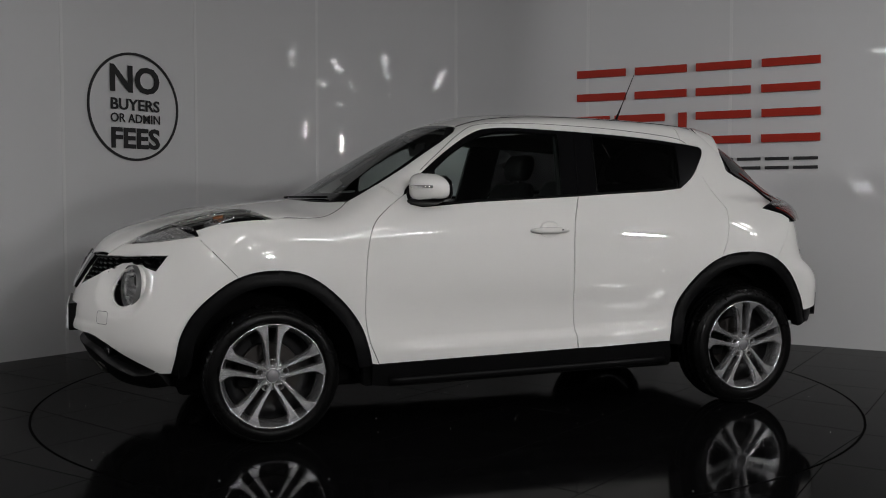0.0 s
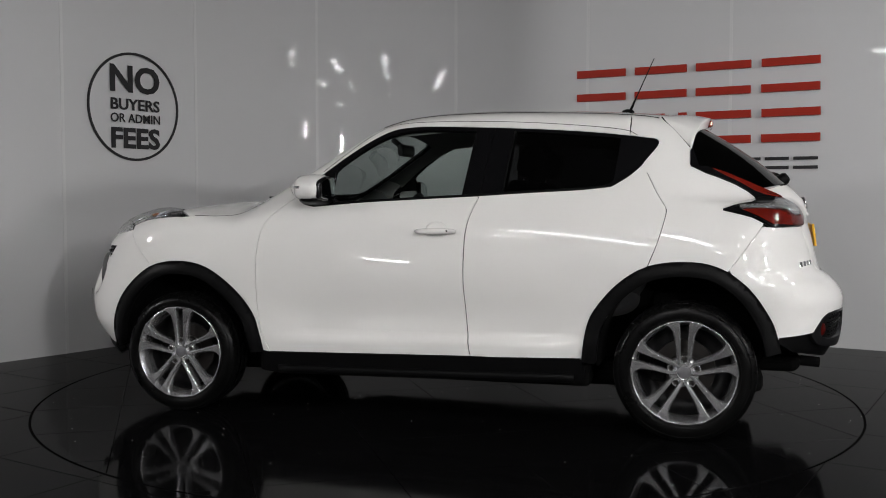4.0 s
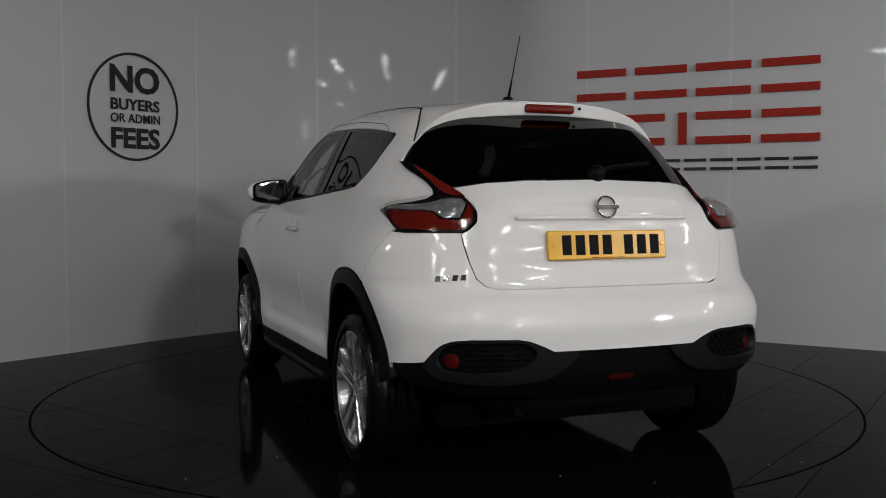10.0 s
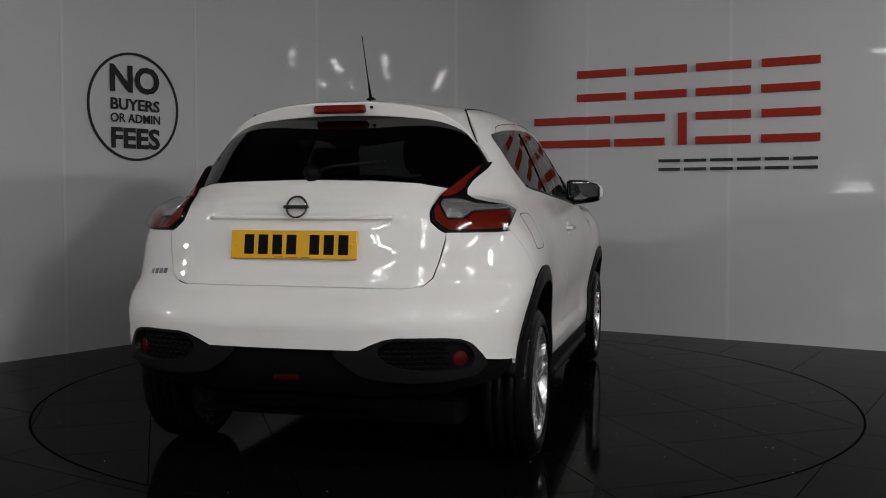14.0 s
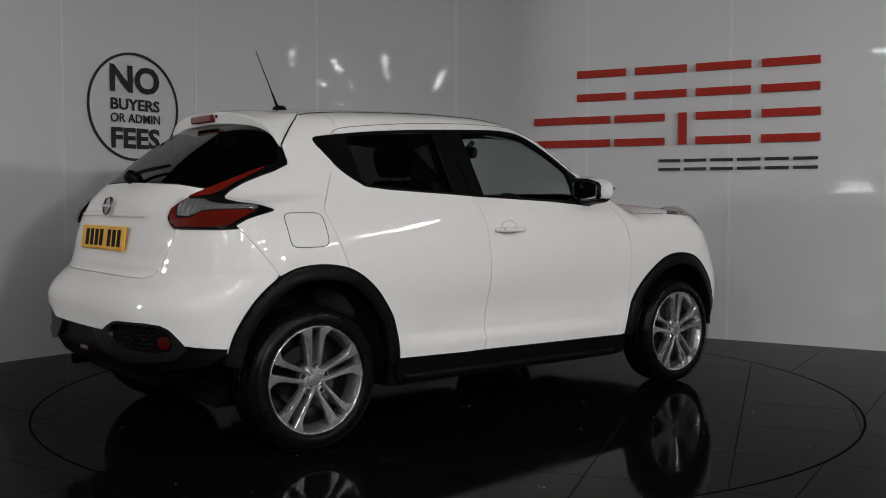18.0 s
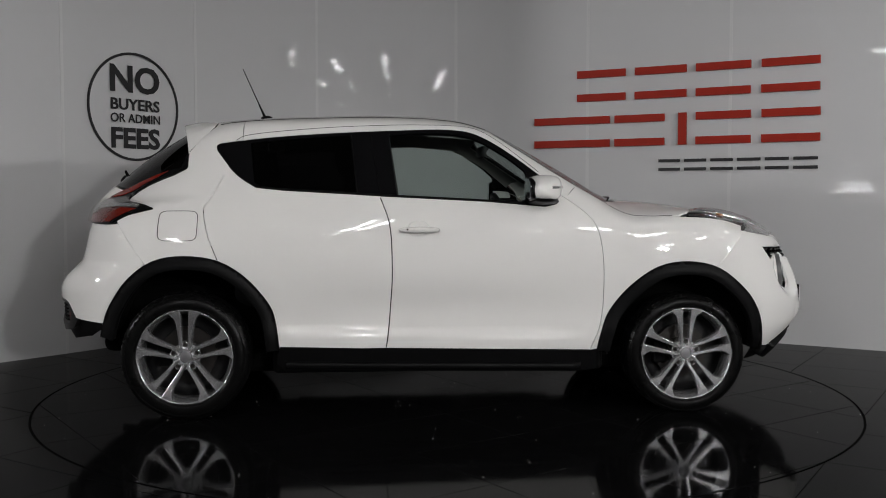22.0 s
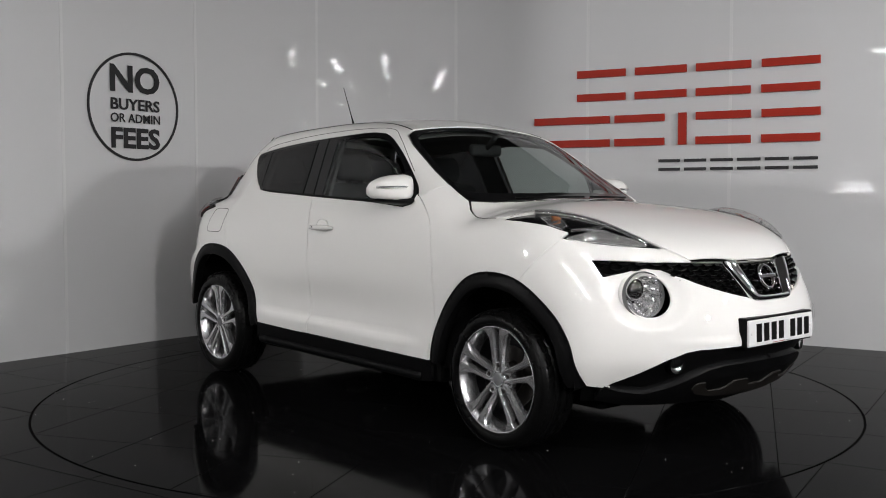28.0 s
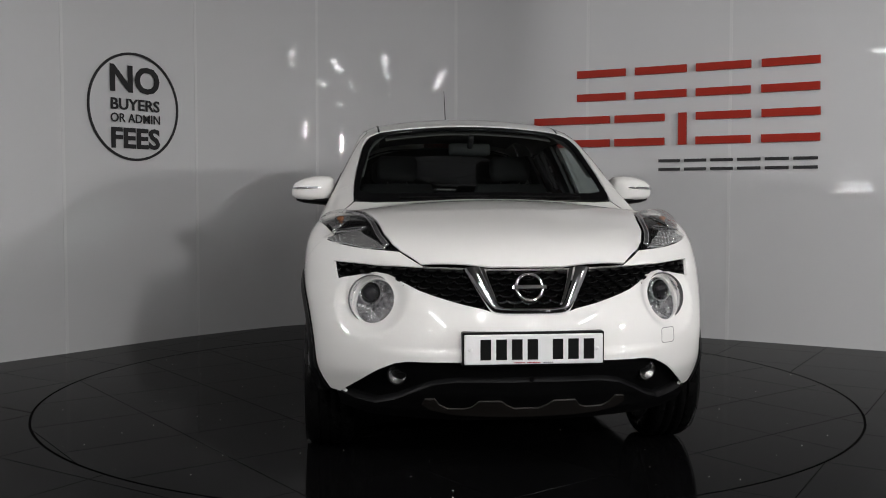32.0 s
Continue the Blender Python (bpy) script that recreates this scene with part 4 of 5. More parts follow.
# ---------------------------------------------------------------- grille, badge, plates
skin("grille_backing", "nose", both(GRILLE), M_DARK, car, proud=-0.035, depth=0.0, step=0.05)
bm = bmesh.new()
outline = np.array(both([(u, v) for u, v in GRILLE]))
inner = inset_poly(resample(outline, 0.03), 0.006)
for row in range(9):
    z = 0.676 + row * 0.0215
    for col in range(-14, 15):
        y = col * 0.056 + (row % 2) * 0.028
        zz = z + 0.018 * min(1, abs(y) / 0.7)
        q = np.array([[y - 0.024, zz - 0.008], [y + 0.024, zz - 0.008], [y - 0.018, zz + 0.008], [y + 0.018, zz + 0.008]])
        if inside_poly(q, inner).sum() < 2:
            continue
        c = lift("nose", [(y, zz)])[0]
        n = Vector(body_n(c[None])[0])
        m = Matrix.Translation(Vector(c) - n * 0.020) @ Vector((n[0], n[1], 0)).normalized().to_track_quat("X", "Z").to_matrix().to_4x4()
        # a scalloped lip that sags in its middle and turns back into the cell
        rows = []
        for k in range(7):
            u = -1 + k / 3
            sag = -0.0085 * (1 - u * u) ** 0.5
            rows.append([bm.verts.new(m @ Vector(v)) for v in ((-0.020, 0.026 * u, sag + 0.010), (0.006, 0.027 * u, sag + 0.0075), (0.011, 0.027 * u, sag + 0.0045), (0.010, 0.027 * u, sag + 0.0005), (-0.016, 0.026 * u, sag - 0.002))])
        for e, f in zip(rows, rows[1:]):
            for k in range(4):
                bm.faces.new((e[k], f[k], f[k + 1], e[k + 1]))
bmesh.ops.recalc_face_normals(bm, faces=bm.faces[:])
tagged(part("grille_mesh", bm, M_GRILLE, car, "honeycomb black grille mesh"), kind="stuff")
chrome_v = [(0.246, 0.832), (0.200, 0.752), (0.158, 0.688), (0.118, 0.667), (0, 0.664)]
chrome_in = [(0, 0.694), (0.095, 0.697), (0.114, 0.710), (0.135, 0.76), (0.160, 0.834)]


def v_bar():
    """The V bar: a flat face with chamfers between its outer and inner edge."""
    def even(line, n):
        run = np.concatenate([[0], np.cumsum([math.dist(a, b) for a, b in zip(line, line[1:])])])
        P = np.array(line)
        return np.stack([np.interp(np.linspace(0, run[-1], n), run, P[:, k]) for k in (0, 1)], 1)
    n = 26
    arm_o, arm_i = even(catmull(chrome_v, 6), n), even(catmull(chrome_in[::-1], 6), n)
    o = np.concatenate([arm_o, (arm_o * (-1, 1))[::-1][1:]])
    i = np.concatenate([arm_i, (arm_i * (-1, 1))[::-1][1:]])
    bm = bmesh.new()
    cols = []
    for f, h in ((0, -0.03), (0, -0.004), (0.05, 0.006), (0.16, 0.013), (0.34, 0.019), (0.55, 0.021), (0.72, 0.017), (0.78, 0.008), (0.92, 0.003), (1, -0.006), (1, -0.03)):
        P = lift("nose", o + (i - o) * f)
        cols.append([bm.verts.new(v) for v in P + body_n(P) * h])
    for a, b in zip(cols, cols[1:]):
        for k in range(len(a) - 1):
            bm.faces.new((a[k], a[k + 1], b[k + 1], b[k]))
    bmesh.ops.recalc_face_normals(bm, faces=bm.faces[:])
    for f in bm.faces:
        f.smooth = True
    for e in bm.edges:
        e.smooth = e.calc_face_angle(0) < 0.62
    return part("chrome_v_bar", bm, M_CHROME, car, "chrome V-shaped grille bar")


v_bar()


def round_badge(at, facing, r, parent=car):
    b = part("badge", lathe_bm([(r * 0.78, 0.0), (r * 0.80, 0.008), (r * 0.90, 0.011), (r, 0.006), (r, -0.01), (r * 0.78, -0.01), (r * 0.78, 0.0)], 40, "x"), M_CHROME, parent, "round chrome ring badge", smooth=True)
    bar = part("badge_bar", box_bm(0.0, 0.012, -r * 1.16, r * 1.16, -r * 0.17, r * 0.17, 0.004), M_CHROME, b)
    d = Vector(facing).normalized()
    b.matrix_basis = Matrix.Translation(at) @ d.to_track_quat("X", "Z").to_matrix().to_4x4()
    return b


q = lift("nose", [(0.0, 0.765)])[0]
round_badge((q[0] + 0.004, 0, 0.765), (1, 0, 0.35), 0.056)
round_badge((lift("tail", [(0, 1.066)])[0][0] - 0.034, 0, 1.066), (-1, 0, 0.22), 0.046)


def number_plate(name, material, at, facing, label):
    """A plate with its characters as plain bars."""
    p = part(name, box_bm(-0.012, 0.0, -0.26, 0.26, -0.0555, 0.0555, 0.005), material, car, label)
    d = Vector(facing).normalized()
    p.matrix_basis = Matrix.Translation(at) @ d.to_track_quat("X", "Z").to_matrix().to_4x4()
    y0 = -0.195
    for k in range(7):
        y = y0 + k * 0.0585 + (0.036 if k > 3 else 0)
        part("character_bar", box_bm(0.0, 0.0012, y - 0.006, y + 0.034, -0.038, 0.038, 0.0), M_INK, p)
    for y, w in ((-0.055, 0.020), (-0.002, 0.026), (0.052, 0.018)):
        part("maker_bar", box_bm(0.0, 0.001, y - w, y + w, -0.0500, -0.0475), M_SIGN_RED if y < 0 else M_DULLTRIM, p)
    for y in (-0.238, 0.238):
        part("screw_cap", lathe_bm([(0.001, 0.004), (0.006, 0.003), (0.008, 0.0)], 12, "x"), material, p).location = (0, y, 0)
    return p


part("plate_holder", box_bm(2.05, 2.126, -0.262, 0.272, 0.480, 0.608, 0.006), M_PLASTIC, car)
number_plate("front_number_plate", M_PLATE_W, (2.134, 0.005, 0.544), (1, 0, 0.03), "white number plate")
number_plate("rear_number_plate", M_PLATE_Y, (-1.872, 0.006, 0.924), (-1, 0, 0.13), "yellow number plate")
# handle lip over the number plate
ribbon("handle_lip", "tail", [(-0.375 + 0.75 * i / 8, 1.022) for i in range(9)], 0.016, 0.006, M_PAINT, tailgate, proud=0.012, label="white lip over the number plate")
# the recess is drawn as a grey patch, coloured for the lip's shadow
recess = [(-0.375, 1.014), (-0.30, 1.016), (0, 1.017), (0.30, 1.016), (0.375, 1.014), (0.31, 1.004), (0.2, 0.998), (0, 0.995), (-0.2, 0.998), (-0.31, 1.004)]
skin("handle_recess_shade", "tail", recess, M_DULLTRIM, tailgate, proud=-0.008, depth=0, step=0.02, label="recess under the lip, its shade as a dark patch")
# model badge on the tailgate's corner: plain bars in chrome
for k in range(4):
    q = lift("tail", [(0.668 - k * 0.028, 0.803 + k * 0.002)])[0]
    n = body_n(q[None])[0]
    b = part("lettering_bar", prism_bm([(-0.012, -0.011), (0.008, -0.011), (0.012, 0.011), (-0.008, 0.011)], 0.004, lambda u, v, w: (w, u, v), 0.001), M_CHROME, car)
    b.matrix_basis = Matrix.Translation(q) @ Vector(n).to_track_quat("X", "Z").to_matrix().to_4x4()

# ---------------------------------------------------------------- lamps
lamp_line = onto("lamp", LAMP_IN + LAMP_OUT)


def lens_swell(uv, poly):
    d = edge_dist(uv, poly)
    return 0.026 * np.clip(d / 0.07, 0, 1) ** 0.7


def facets(uv, poly):
    """Small ripples of a moulded reflector."""
    return 0.0018 * np.sin(uv[:, 0] * 240) * np.sin(uv[:, 1] * 300) + 0.001 * np.sin(uv[:, 1] * 210 + uv[:, 0] * 90)


def flutes(uv, poly):
    """Upright ribs of a moulded lens, in two steps."""
    return 0.0030 * np.abs(np.sin(uv[:, 0] * 260)) + 0.0015 * np.sin(uv[:, 1] * 330)


for s in (1, -1):
    head = skin("headlamp", "lamp", lamp_line, M_GLOSSBLACK, car, proud=-0.012, depth=0.03, gap=0.004, step=0.022, side=s, label="slim headlamp in a black housing")
    strip = onto("lamp", [(1.590, 0.760, 0.936), (1.626, 0.712, 0.950), (1.648, 0.652, 0.966), (1.672, 0.625, 0.966), (1.714, 0.606, 0.950), (1.777, 0.563, 0.928), (1.828, 0.533, 0.907), (1.776, 0.610, 0.906), (1.721, 0.664, 0.917), (1.642, 0.732, 0.925)])
    skin("running_light", "lamp", strip, M_CLEARLENS, head, proud=0.004, depth=0.014, side=s, step=0.009, label="clear silver running-light strip", dish=facets)
    bowl = onto("lamp", [(1.408, 0.724, 1.025), (1.413, 0.667, 1.032), (1.480, 0.672, 1.020), (1.545, 0.708, 0.992), (1.545, 0.738, 0.975), (1.486, 0.755, 0.994)])
    skin("indicator_reflector", "lamp", bowl, M_LAMPBOWL, head, proud=-0.004, depth=0.012, side=s, step=0.015, dish=facets, label="faceted silver reflector")
    amber = onto("lamp", [(1.455, 0.705, 1.012), (1.480, 0.690, 1.012), (1.500, 0.698, 1.004), (1.480, 0.715, 1.002)])
    skin("indicator_bulb", "lamp", amber, M_AMBER, head, proud=0.008, depth=0.010, side=s, step=0.02, label="faint amber indicator bulb")
    ribbon("lamp_rib", "lamp", onto("lamp", [(1.590, 0.733, 0.960), (1.63, 0.68, 0.966), (1.67, 0.60, 0.976)]), 0.008, 0.010, M_CHROME, head, proud=0.006, side=s)
    band = [tuple(np.array(q) * (1, 1, 1) + (0.0, 0.020, -0.004)) for q in LAMP_IN[2:7]]
    ribbon("lamp_edge", "lamp", onto("lamp", band), 0.020, 0.006, M_LAMPBOWL, head, proud=0.0, side=s, label="smoked edge band")
    skin("headlamp_lens", "lamp", lamp_line, M_LENS, head, proud=0.002, depth=0, gap=0.003, step=0.02, side=s, dish=lens_swell, label="clear lens")
    # round main beam
    q = lift("nose", [(0.600, 0.712)])[0]
    d = Vector((0.93, 0.30 * s, 0.10)).normalized()
    rig = part("round_headlamp", lathe_bm([(0.0945, 0.012), (0.097, 0.002), (0.096, -0.05), (0.094, -0.05), (0.092, 0.006), (0.0945, 0.012)], 48, "x"), M_DULLTRIM, car, "large round headlamp", smooth=True)
    rig.matrix_basis = Matrix.Translation(Vector((q[0], s * q[1], q[2])) - d * 0.050) @ d.to_track_quat("X", "Z").to_matrix().to_4x4()
    part("lamp_surround", lathe_bm([(0.0955, -0.010), (0.102, -0.016), (0.106, -0.024), (0.106, -0.034)], 48, "x"), M_PAINT, rig, "white funnel behind the bezel", smooth=True)
    bowl_bm = lathe_bm([(0.093, 0.0), (0.090, -0.018), (0.083, -0.032), (0.072, -0.044), (0.060, -0.053), (0.046, -0.060), (0.030, -0.066), (0.012, -0.069), (0.001, -0.07)], 34, "x")
    jit = random.Random(11)
    for v in bowl_bm.verts:
        if 0.01 < math.hypot(v.co.y, v.co.z) < 0.091:
            v.co.x += jit.uniform(-0.006, 0.006)
    part("reflector", bowl_bm, M_FACET, rig, "faceted chrome reflector")
    part("projector", lathe_bm([(0.001, 0.012), (0.018, 0.010), (0.030, 0.002), (0.036, -0.012), (0.041, -0.014), (0.041, -0.06)], 32, "x"), M_GLOSSBLACK, rig, "dark projector lens", smooth=True).location = (-0.02, 0.016 * s, 0.026)
    part("projector_ring", lathe_bm([(0.040, -0.012), (0.046, -0.010), (0.046, -0.03), (0.040, -0.03)], 32, "x"), M_CHROME, rig, smooth=True).location = (-0.02, 0.016 * s, 0.026)
    part("lower_bulb", lathe_bm([(0.001, 0.0), (0.010, -0.002), (0.014, -0.012), (0.024, -0.02), (0.026, -0.05)], 20, "x"), M_CHROME, rig, smooth=True).location = (-0.02, 0.0, -0.045)
    lens = part("lens", lathe_bm([(0.001, 0.028), (0.03, 0.026), (0.058, 0.019), (0.08, 0.010), (0.093, 0.002)], 48, "x"), M_LENS, rig, "clear domed lens", smooth=True)
    # fog lamp in the lower bumper
    q = lift("nose", [(0.493, 0.424)])[0]
    fogl = part("fog_lamp", lathe_bm([(0.037, 0.004), (0.040, -0.004), (0.040, -0.03), (0.034, -0.02), (0.034, 0.0), (0.037, 0.004)], 28, "x"), M_PLASTIC, car, "small round fog lamp", smooth=True)
    fogl.matrix_basis = pose(q[0] - 0.035, s * q[1], q[2], 0, 0, s * 14)
    part("reflector", lathe_bm([(0.036, -0.004), (0.02, -0.022), (0.001, -0.026)], 24, "x"), M_LAMPBOWL, fogl, smooth=True)
    part("lens", lathe_bm([(0.001, 0.006), (0.02, 0.005), (0.036, 0.0)], 24, "x"), M_LENS, fogl, smooth=True)
    # rear lamp
    tl = skin("rear_lamp", "tail_lamp", onto("tail_lamp", TAIL_TIP + TAIL_LOW + TAIL_IN), M_GLOSSBLACK, car, proud=0.012, depth=0.03, gap=0.001, step=0.02, side=s, label="boomerang-shaped rear lamp")
    arm = onto("tail_lamp", [(-1.373, 0.617, 1.236), (-1.429, 0.600, 1.216), (-1.525, 0.573, 1.174), (-1.592, 0.552, 1.144), (-1.653, 0.531, 1.117), (-1.687, 0.524, 1.099), (-1.655, 0.550, 1.102), (-1.615, 0.571, 1.110), (-1.563, 0.584, 1.131), (-1.504, 0.592, 1.167), (-1.447, 0.604, 1.195), (-1.408, 0.612, 1.216)])
    skin("red_arm", "tail_lamp", arm, M_REDLENS, tl, proud=0.017, depth=0.008, side=s, step=0.02, label="red lens arm")
    clear = onto("tail_lamp", [(-1.499, 0.764, 1.049), (-1.635, 0.704, 1.046), (-1.694, 0.652, 1.042), (-1.712, 0.642, 1.032), (-1.730, 0.625, 1.020), (-1.755, 0.576, 1.022), (-1.745, 0.555, 1.048), (-1.735, 0.545, 1.066), (-1.700, 0.545, 1.086), (-1.650, 0.606, 1.080), (-1.645, 0.645, 1.067), (-1.594, 0.712, 1.060), (-1.493, 0.752, 1.060)])
    skin("reversing_light", "tail_lamp", clear, M_CLEARLENS, tl, proud=0.018, depth=0.008, side=s, step=0.008, label="clear ribbed reversing light", dish=flutes)
    red = onto("tail_lamp", [(-1.506, 0.768, 1.043), (-1.635, 0.709, 1.041), (-1.700, 0.655, 1.036), (-1.722, 0.640, 1.017), (-1.762, 0.580, 1.014), (-1.752, 0.551, 1.045), (-1.741, 0.540, 1.070), (-1.705, 0.538, 1.092), (-1.660, 0.543, 1.104), (-1.710, 0.530, 1.083), (-1.758, 0.524, 1.050), (-1.775, 0.533, 1.018), (-1.774, 0.562, 0.993), (-1.775, 0.592, 0.982), (-1.710, 0.690, 0.981), (-1.632, 0.757, 0.982), (-1.598, 0.766, 0.998)])
    skin("red_lens", "tail_lamp", red, M_REDLENS, tl, proud=0.016, depth=0.008, side=s, step=0.02, label="red brake lens")
    skin("rear_lamp_cover", "tail_lamp", onto("tail_lamp", TAIL_TIP[6:] + TAIL_LOW + TAIL_IN[:4]), M_LENS, tl, proud=0.028, depth=0, gap=0.004, side=s, step=0.03, label="clear glossy cover")

# ---------------------------------------------------------------- wheels
def spoke_bm(off):
    """One spoke of a pair, from hub to rim; z is out along the radius, y out of the wheel. The outer flank has a wide chamfer."""
    rows = [(0.030, 0.004, 0.022, 0.0845, 0.055), (0.046, 0.0115, 0.031, 0.0850, 0.055), (0.062, 0.0125, 0.034, 0.086, 0.050), (0.09, 0.0135, 0.037, 0.0885, 0.050), (0.13, 0.0150, 0.042, 0.091, 0.052), (0.165, 0.0165, 0.048, 0.0935, 0.055),
            (0.186, 0.0175, 0.055, 0.0955, 0.058), (0.200, 0.018, 0.068, 0.097, 0.066), (0.212, 0.0185, 0.085, 0.098, 0.07), (0.230, 0.0185, 0.092, 0.0985, 0.075)]
    bm = bmesh.new()
    cols = []
    for r, near, far, y, base in rows:
        w = far - near
        ch = 0.30 * min(w, 0.034)
        line = ((near, base), (near, y - 0.010), (near + 0.0025, y - 0.002), (near + 0.005, y), (far - ch, y + 0.0005), (far - ch + 0.0015, y - 0.0005), (far - 0.002, y - 0.010), (far, y - 0.014), (far, base))
        cols.append([bm.verts.new((off * u, v, r)) for u, v in line])
    n = len(cols[0])
    for a, b in zip(cols, cols[1:]):
        for k in range(n):
            bm.faces.new((a[k], a[(k + 1) % n], b[(k + 1) % n], b[k]))
    bm.faces.new(cols[0])
    bm.faces.new(cols[-1])
    bmesh.ops.recalc_face_normals(bm, faces=bm.faces[:])
    for f in bm.faces:
        f.smooth = True
    for e in bm.edges:
        e.smooth = e.calc_face_angle(0) < 0.45
    return bm


def make_wheel(R):
    w = new("wheel")
    tyre = [(0.230, 0.085), (0.238, 0.099), (0.256, 0.107), (0.278, 0.104), (R - 0.022, 0.096), (R - 0.008, 0.086), (R - 0.002, 0.072), (R, 0.050), (R, 0.048), (R - 0.007, 0.047), (R - 0.007, 0.040), (R, 0.039), (R, 0.008), (R - 0.007, 0.007),
            (R - 0.007, -0.007), (R, -0.008), (R, -0.039), (R - 0.007, -0.040), (R - 0.007, -0.047), (R, -0.048), (R - 0.004, -0.08), (R - 0.022, -0.098), (0.27, -0.105), (0.240, -0.10), (0.230, -0.085)]
    t = part("tyre", lathe_bm(tyre, 72, "y"), M_RUBBER, w, "black road tyre", smooth=True)
    for e in (0.247, 0.292):
        part("sidewall_ring", lathe_bm([(e - 0.0015, 0.1045 if e < 0.28 else 0.1005), (e, 0.1075 if e < 0.28 else 0.104), (e + 0.0015, 0.1045 if e < 0.28 else 0.1005)], 72, "y"), M_RUBBER, t, smooth=True)
    bm = bmesh.new()
    for k in range(60):
        a = 2 * math.pi * k / 60
        for y in (0.064, -0.064):
            m = pose(0, 0, 0, 0, math.degrees(a), 0) @ Matrix.Translation((0, y, R - 0.0095))
            bmesh.ops.create_cube(bm, size=1, matrix=m @ pose(0, 0, 0, 0, 0, 20 if y > 0 else -20) @ Matrix.Diagonal((0.018, 0.034, 0.011, 1)))
    tagged(part("tread", bm, M_RUBBER, t), kind="stuff")
    rim = [(0.196, -0.09), (0.228, -0.095), (0.230, -0.085), (0.211, -0.06), (0.206, 0.0), (0.213, 0.06), (0.222, 0.084), (0.2275, 0.093), (0.2300, 0.0985), (0.2345, 0.1005), (0.2365, 0.096), (0.2365, 0.085), (0.234, -0.095)]
    part("rim", lathe_bm(rim, 72, "y"), M_ALLOY, w, "silver alloy rim", smooth=True)
    part("brake_disc", lathe_bm([(0.001, 0.0), (0.07, 0.0), (0.072, -0.012), (0.138, -0.012), (0.140, -0.030), (0.001, -0.032)], 48, "y"), M_DISC, w, smooth=False)
    part("barrel", lathe_bm([(0.001, -0.06), (0.16, -0.06), (0.203, -0.05), (0.2045, 0.02)], 48, "y"), M_ALLOY_SHADE, w, smooth=True)
    part("brake_caliper", box_bm(0.08, 0.15, -0.035, 0.02, -0.06, 0.06, 0.012), M_DARK, w)
    hub = part("hub", lathe_bm([(0.001, 0.080), (0.029, 0.080), (0.030, 0.083), (0.033, 0.0835), (0.038, 0.081), (0.042, 0.074), (0.062, 0.070), (0.070, 0.060), (0.070, 0.03)], 40, "y"), M_ALLOY, w, smooth=True)
    part("centre_cap", lathe_bm([(0.001, 0.0855), (0.022, 0.0850), (0.027, 0.0838), (0.0285, 0.080)], 32, "y"), M_CAP, hub, "silver centre cap", smooth=True)
    meshes = {o: spoke_bm(o) for o in (1, -1)}
    data = {}
    for o, b in meshes.items():
        me = bpy.data.meshes.new("spoke")
        b.to_mesh(me)
        b.free()
        me.materials.append(M_ALLOY)
        data[o] = me
    for k in range(5):
        a = 72 * k
        for o in (1, -1):
            sp = new("spoke", data[o])
            sp.parent = w
            sp.matrix_basis = pose(0, 0, 0, 0, a, 0)
        pocket = part("nut_pocket", lathe_bm([(0.001, 0.0715), (0.0112, 0.0715), (0.0118, 0.080), (0.0145, 0.0835), (0.0165, 0.079), (0.0165, 0.06)], 24, "y"), M_ALLOY, w, smooth=True)
        pocket.matrix_basis = pose(0, 0, 0, 0, a, 0) @ Matrix.Translation((0, 0, 0.060))
        nut = part("wheel_nut", lathe_bm([(0.001, 0.082), (0.006, 0.0815), (0.0085, 0.0775), (0.0085, 0.07)], 6, "y"), M_DISC, w)
        nut.matrix_basis = pose(0, 0, 0, 0, a, 0) @ Matrix.Translation((0, 0, 0.060))
    valve = part("valve", lathe_bm([(0.001, 0.030), (0.004, 0.030), (0.004, 0.0)], 8, "y"), M_RUBBER, w)
    valve.matrix_basis = pose(0, 0, 0, 0, 36, 0) @ Matrix.Translation((0, 0.06, -0.197))
    return w


for hub, R in ((HUB_F, 0.308), (HUB_R, 0.318)):
    w = make_wheel(R)
    w.parent = car
    w.matrix_basis = pose(hub[0], 0.757, hub[1])
    w2 = copy_thing(w, pose(hub[0], -0.757, hub[1], 0, 0, 180))

# ---------------------------------------------------------------- mirrors, handles, spoiler, aerial, wipers
def shell_bm(rows, seg=24, power=2.6):
    """Rings of a rounded box: each row is along y, with centre x, z and half sizes."""
    bm = bmesh.new()
    rings = []
    for y, cx, cz, a, b in rows:
        ring = []
        for k in range(seg):
            t = 2 * math.pi * k / seg
            c, n = math.cos(t), math.sin(t)
            ring.append(bm.verts.new((cx + a * math.copysign(abs(c) ** (2 / power), c), y, cz + b * math.copysign(abs(n) ** (2 / power), n))))
        rings.append(ring)
    for a, b in zip(rings, rings[1:]):
        for k in range(seg):
            j = (k + 1) % seg
            bm.faces.new((a[k], a[j], b[j], b[k]))
    bm.faces.new(rings[0])
    bm.faces.new(rings[-1])
    bmesh.ops.recalc_face_normals(bm, faces=bm.faces[:])
    return bm


def flip(bm, s):
    if s < 0:
        bmesh.ops.scale(bm, vec=(1, -1, 1), verts=bm.verts[:])
        bmesh.ops.reverse_faces(bm, faces=bm.faces[:])
    return bm


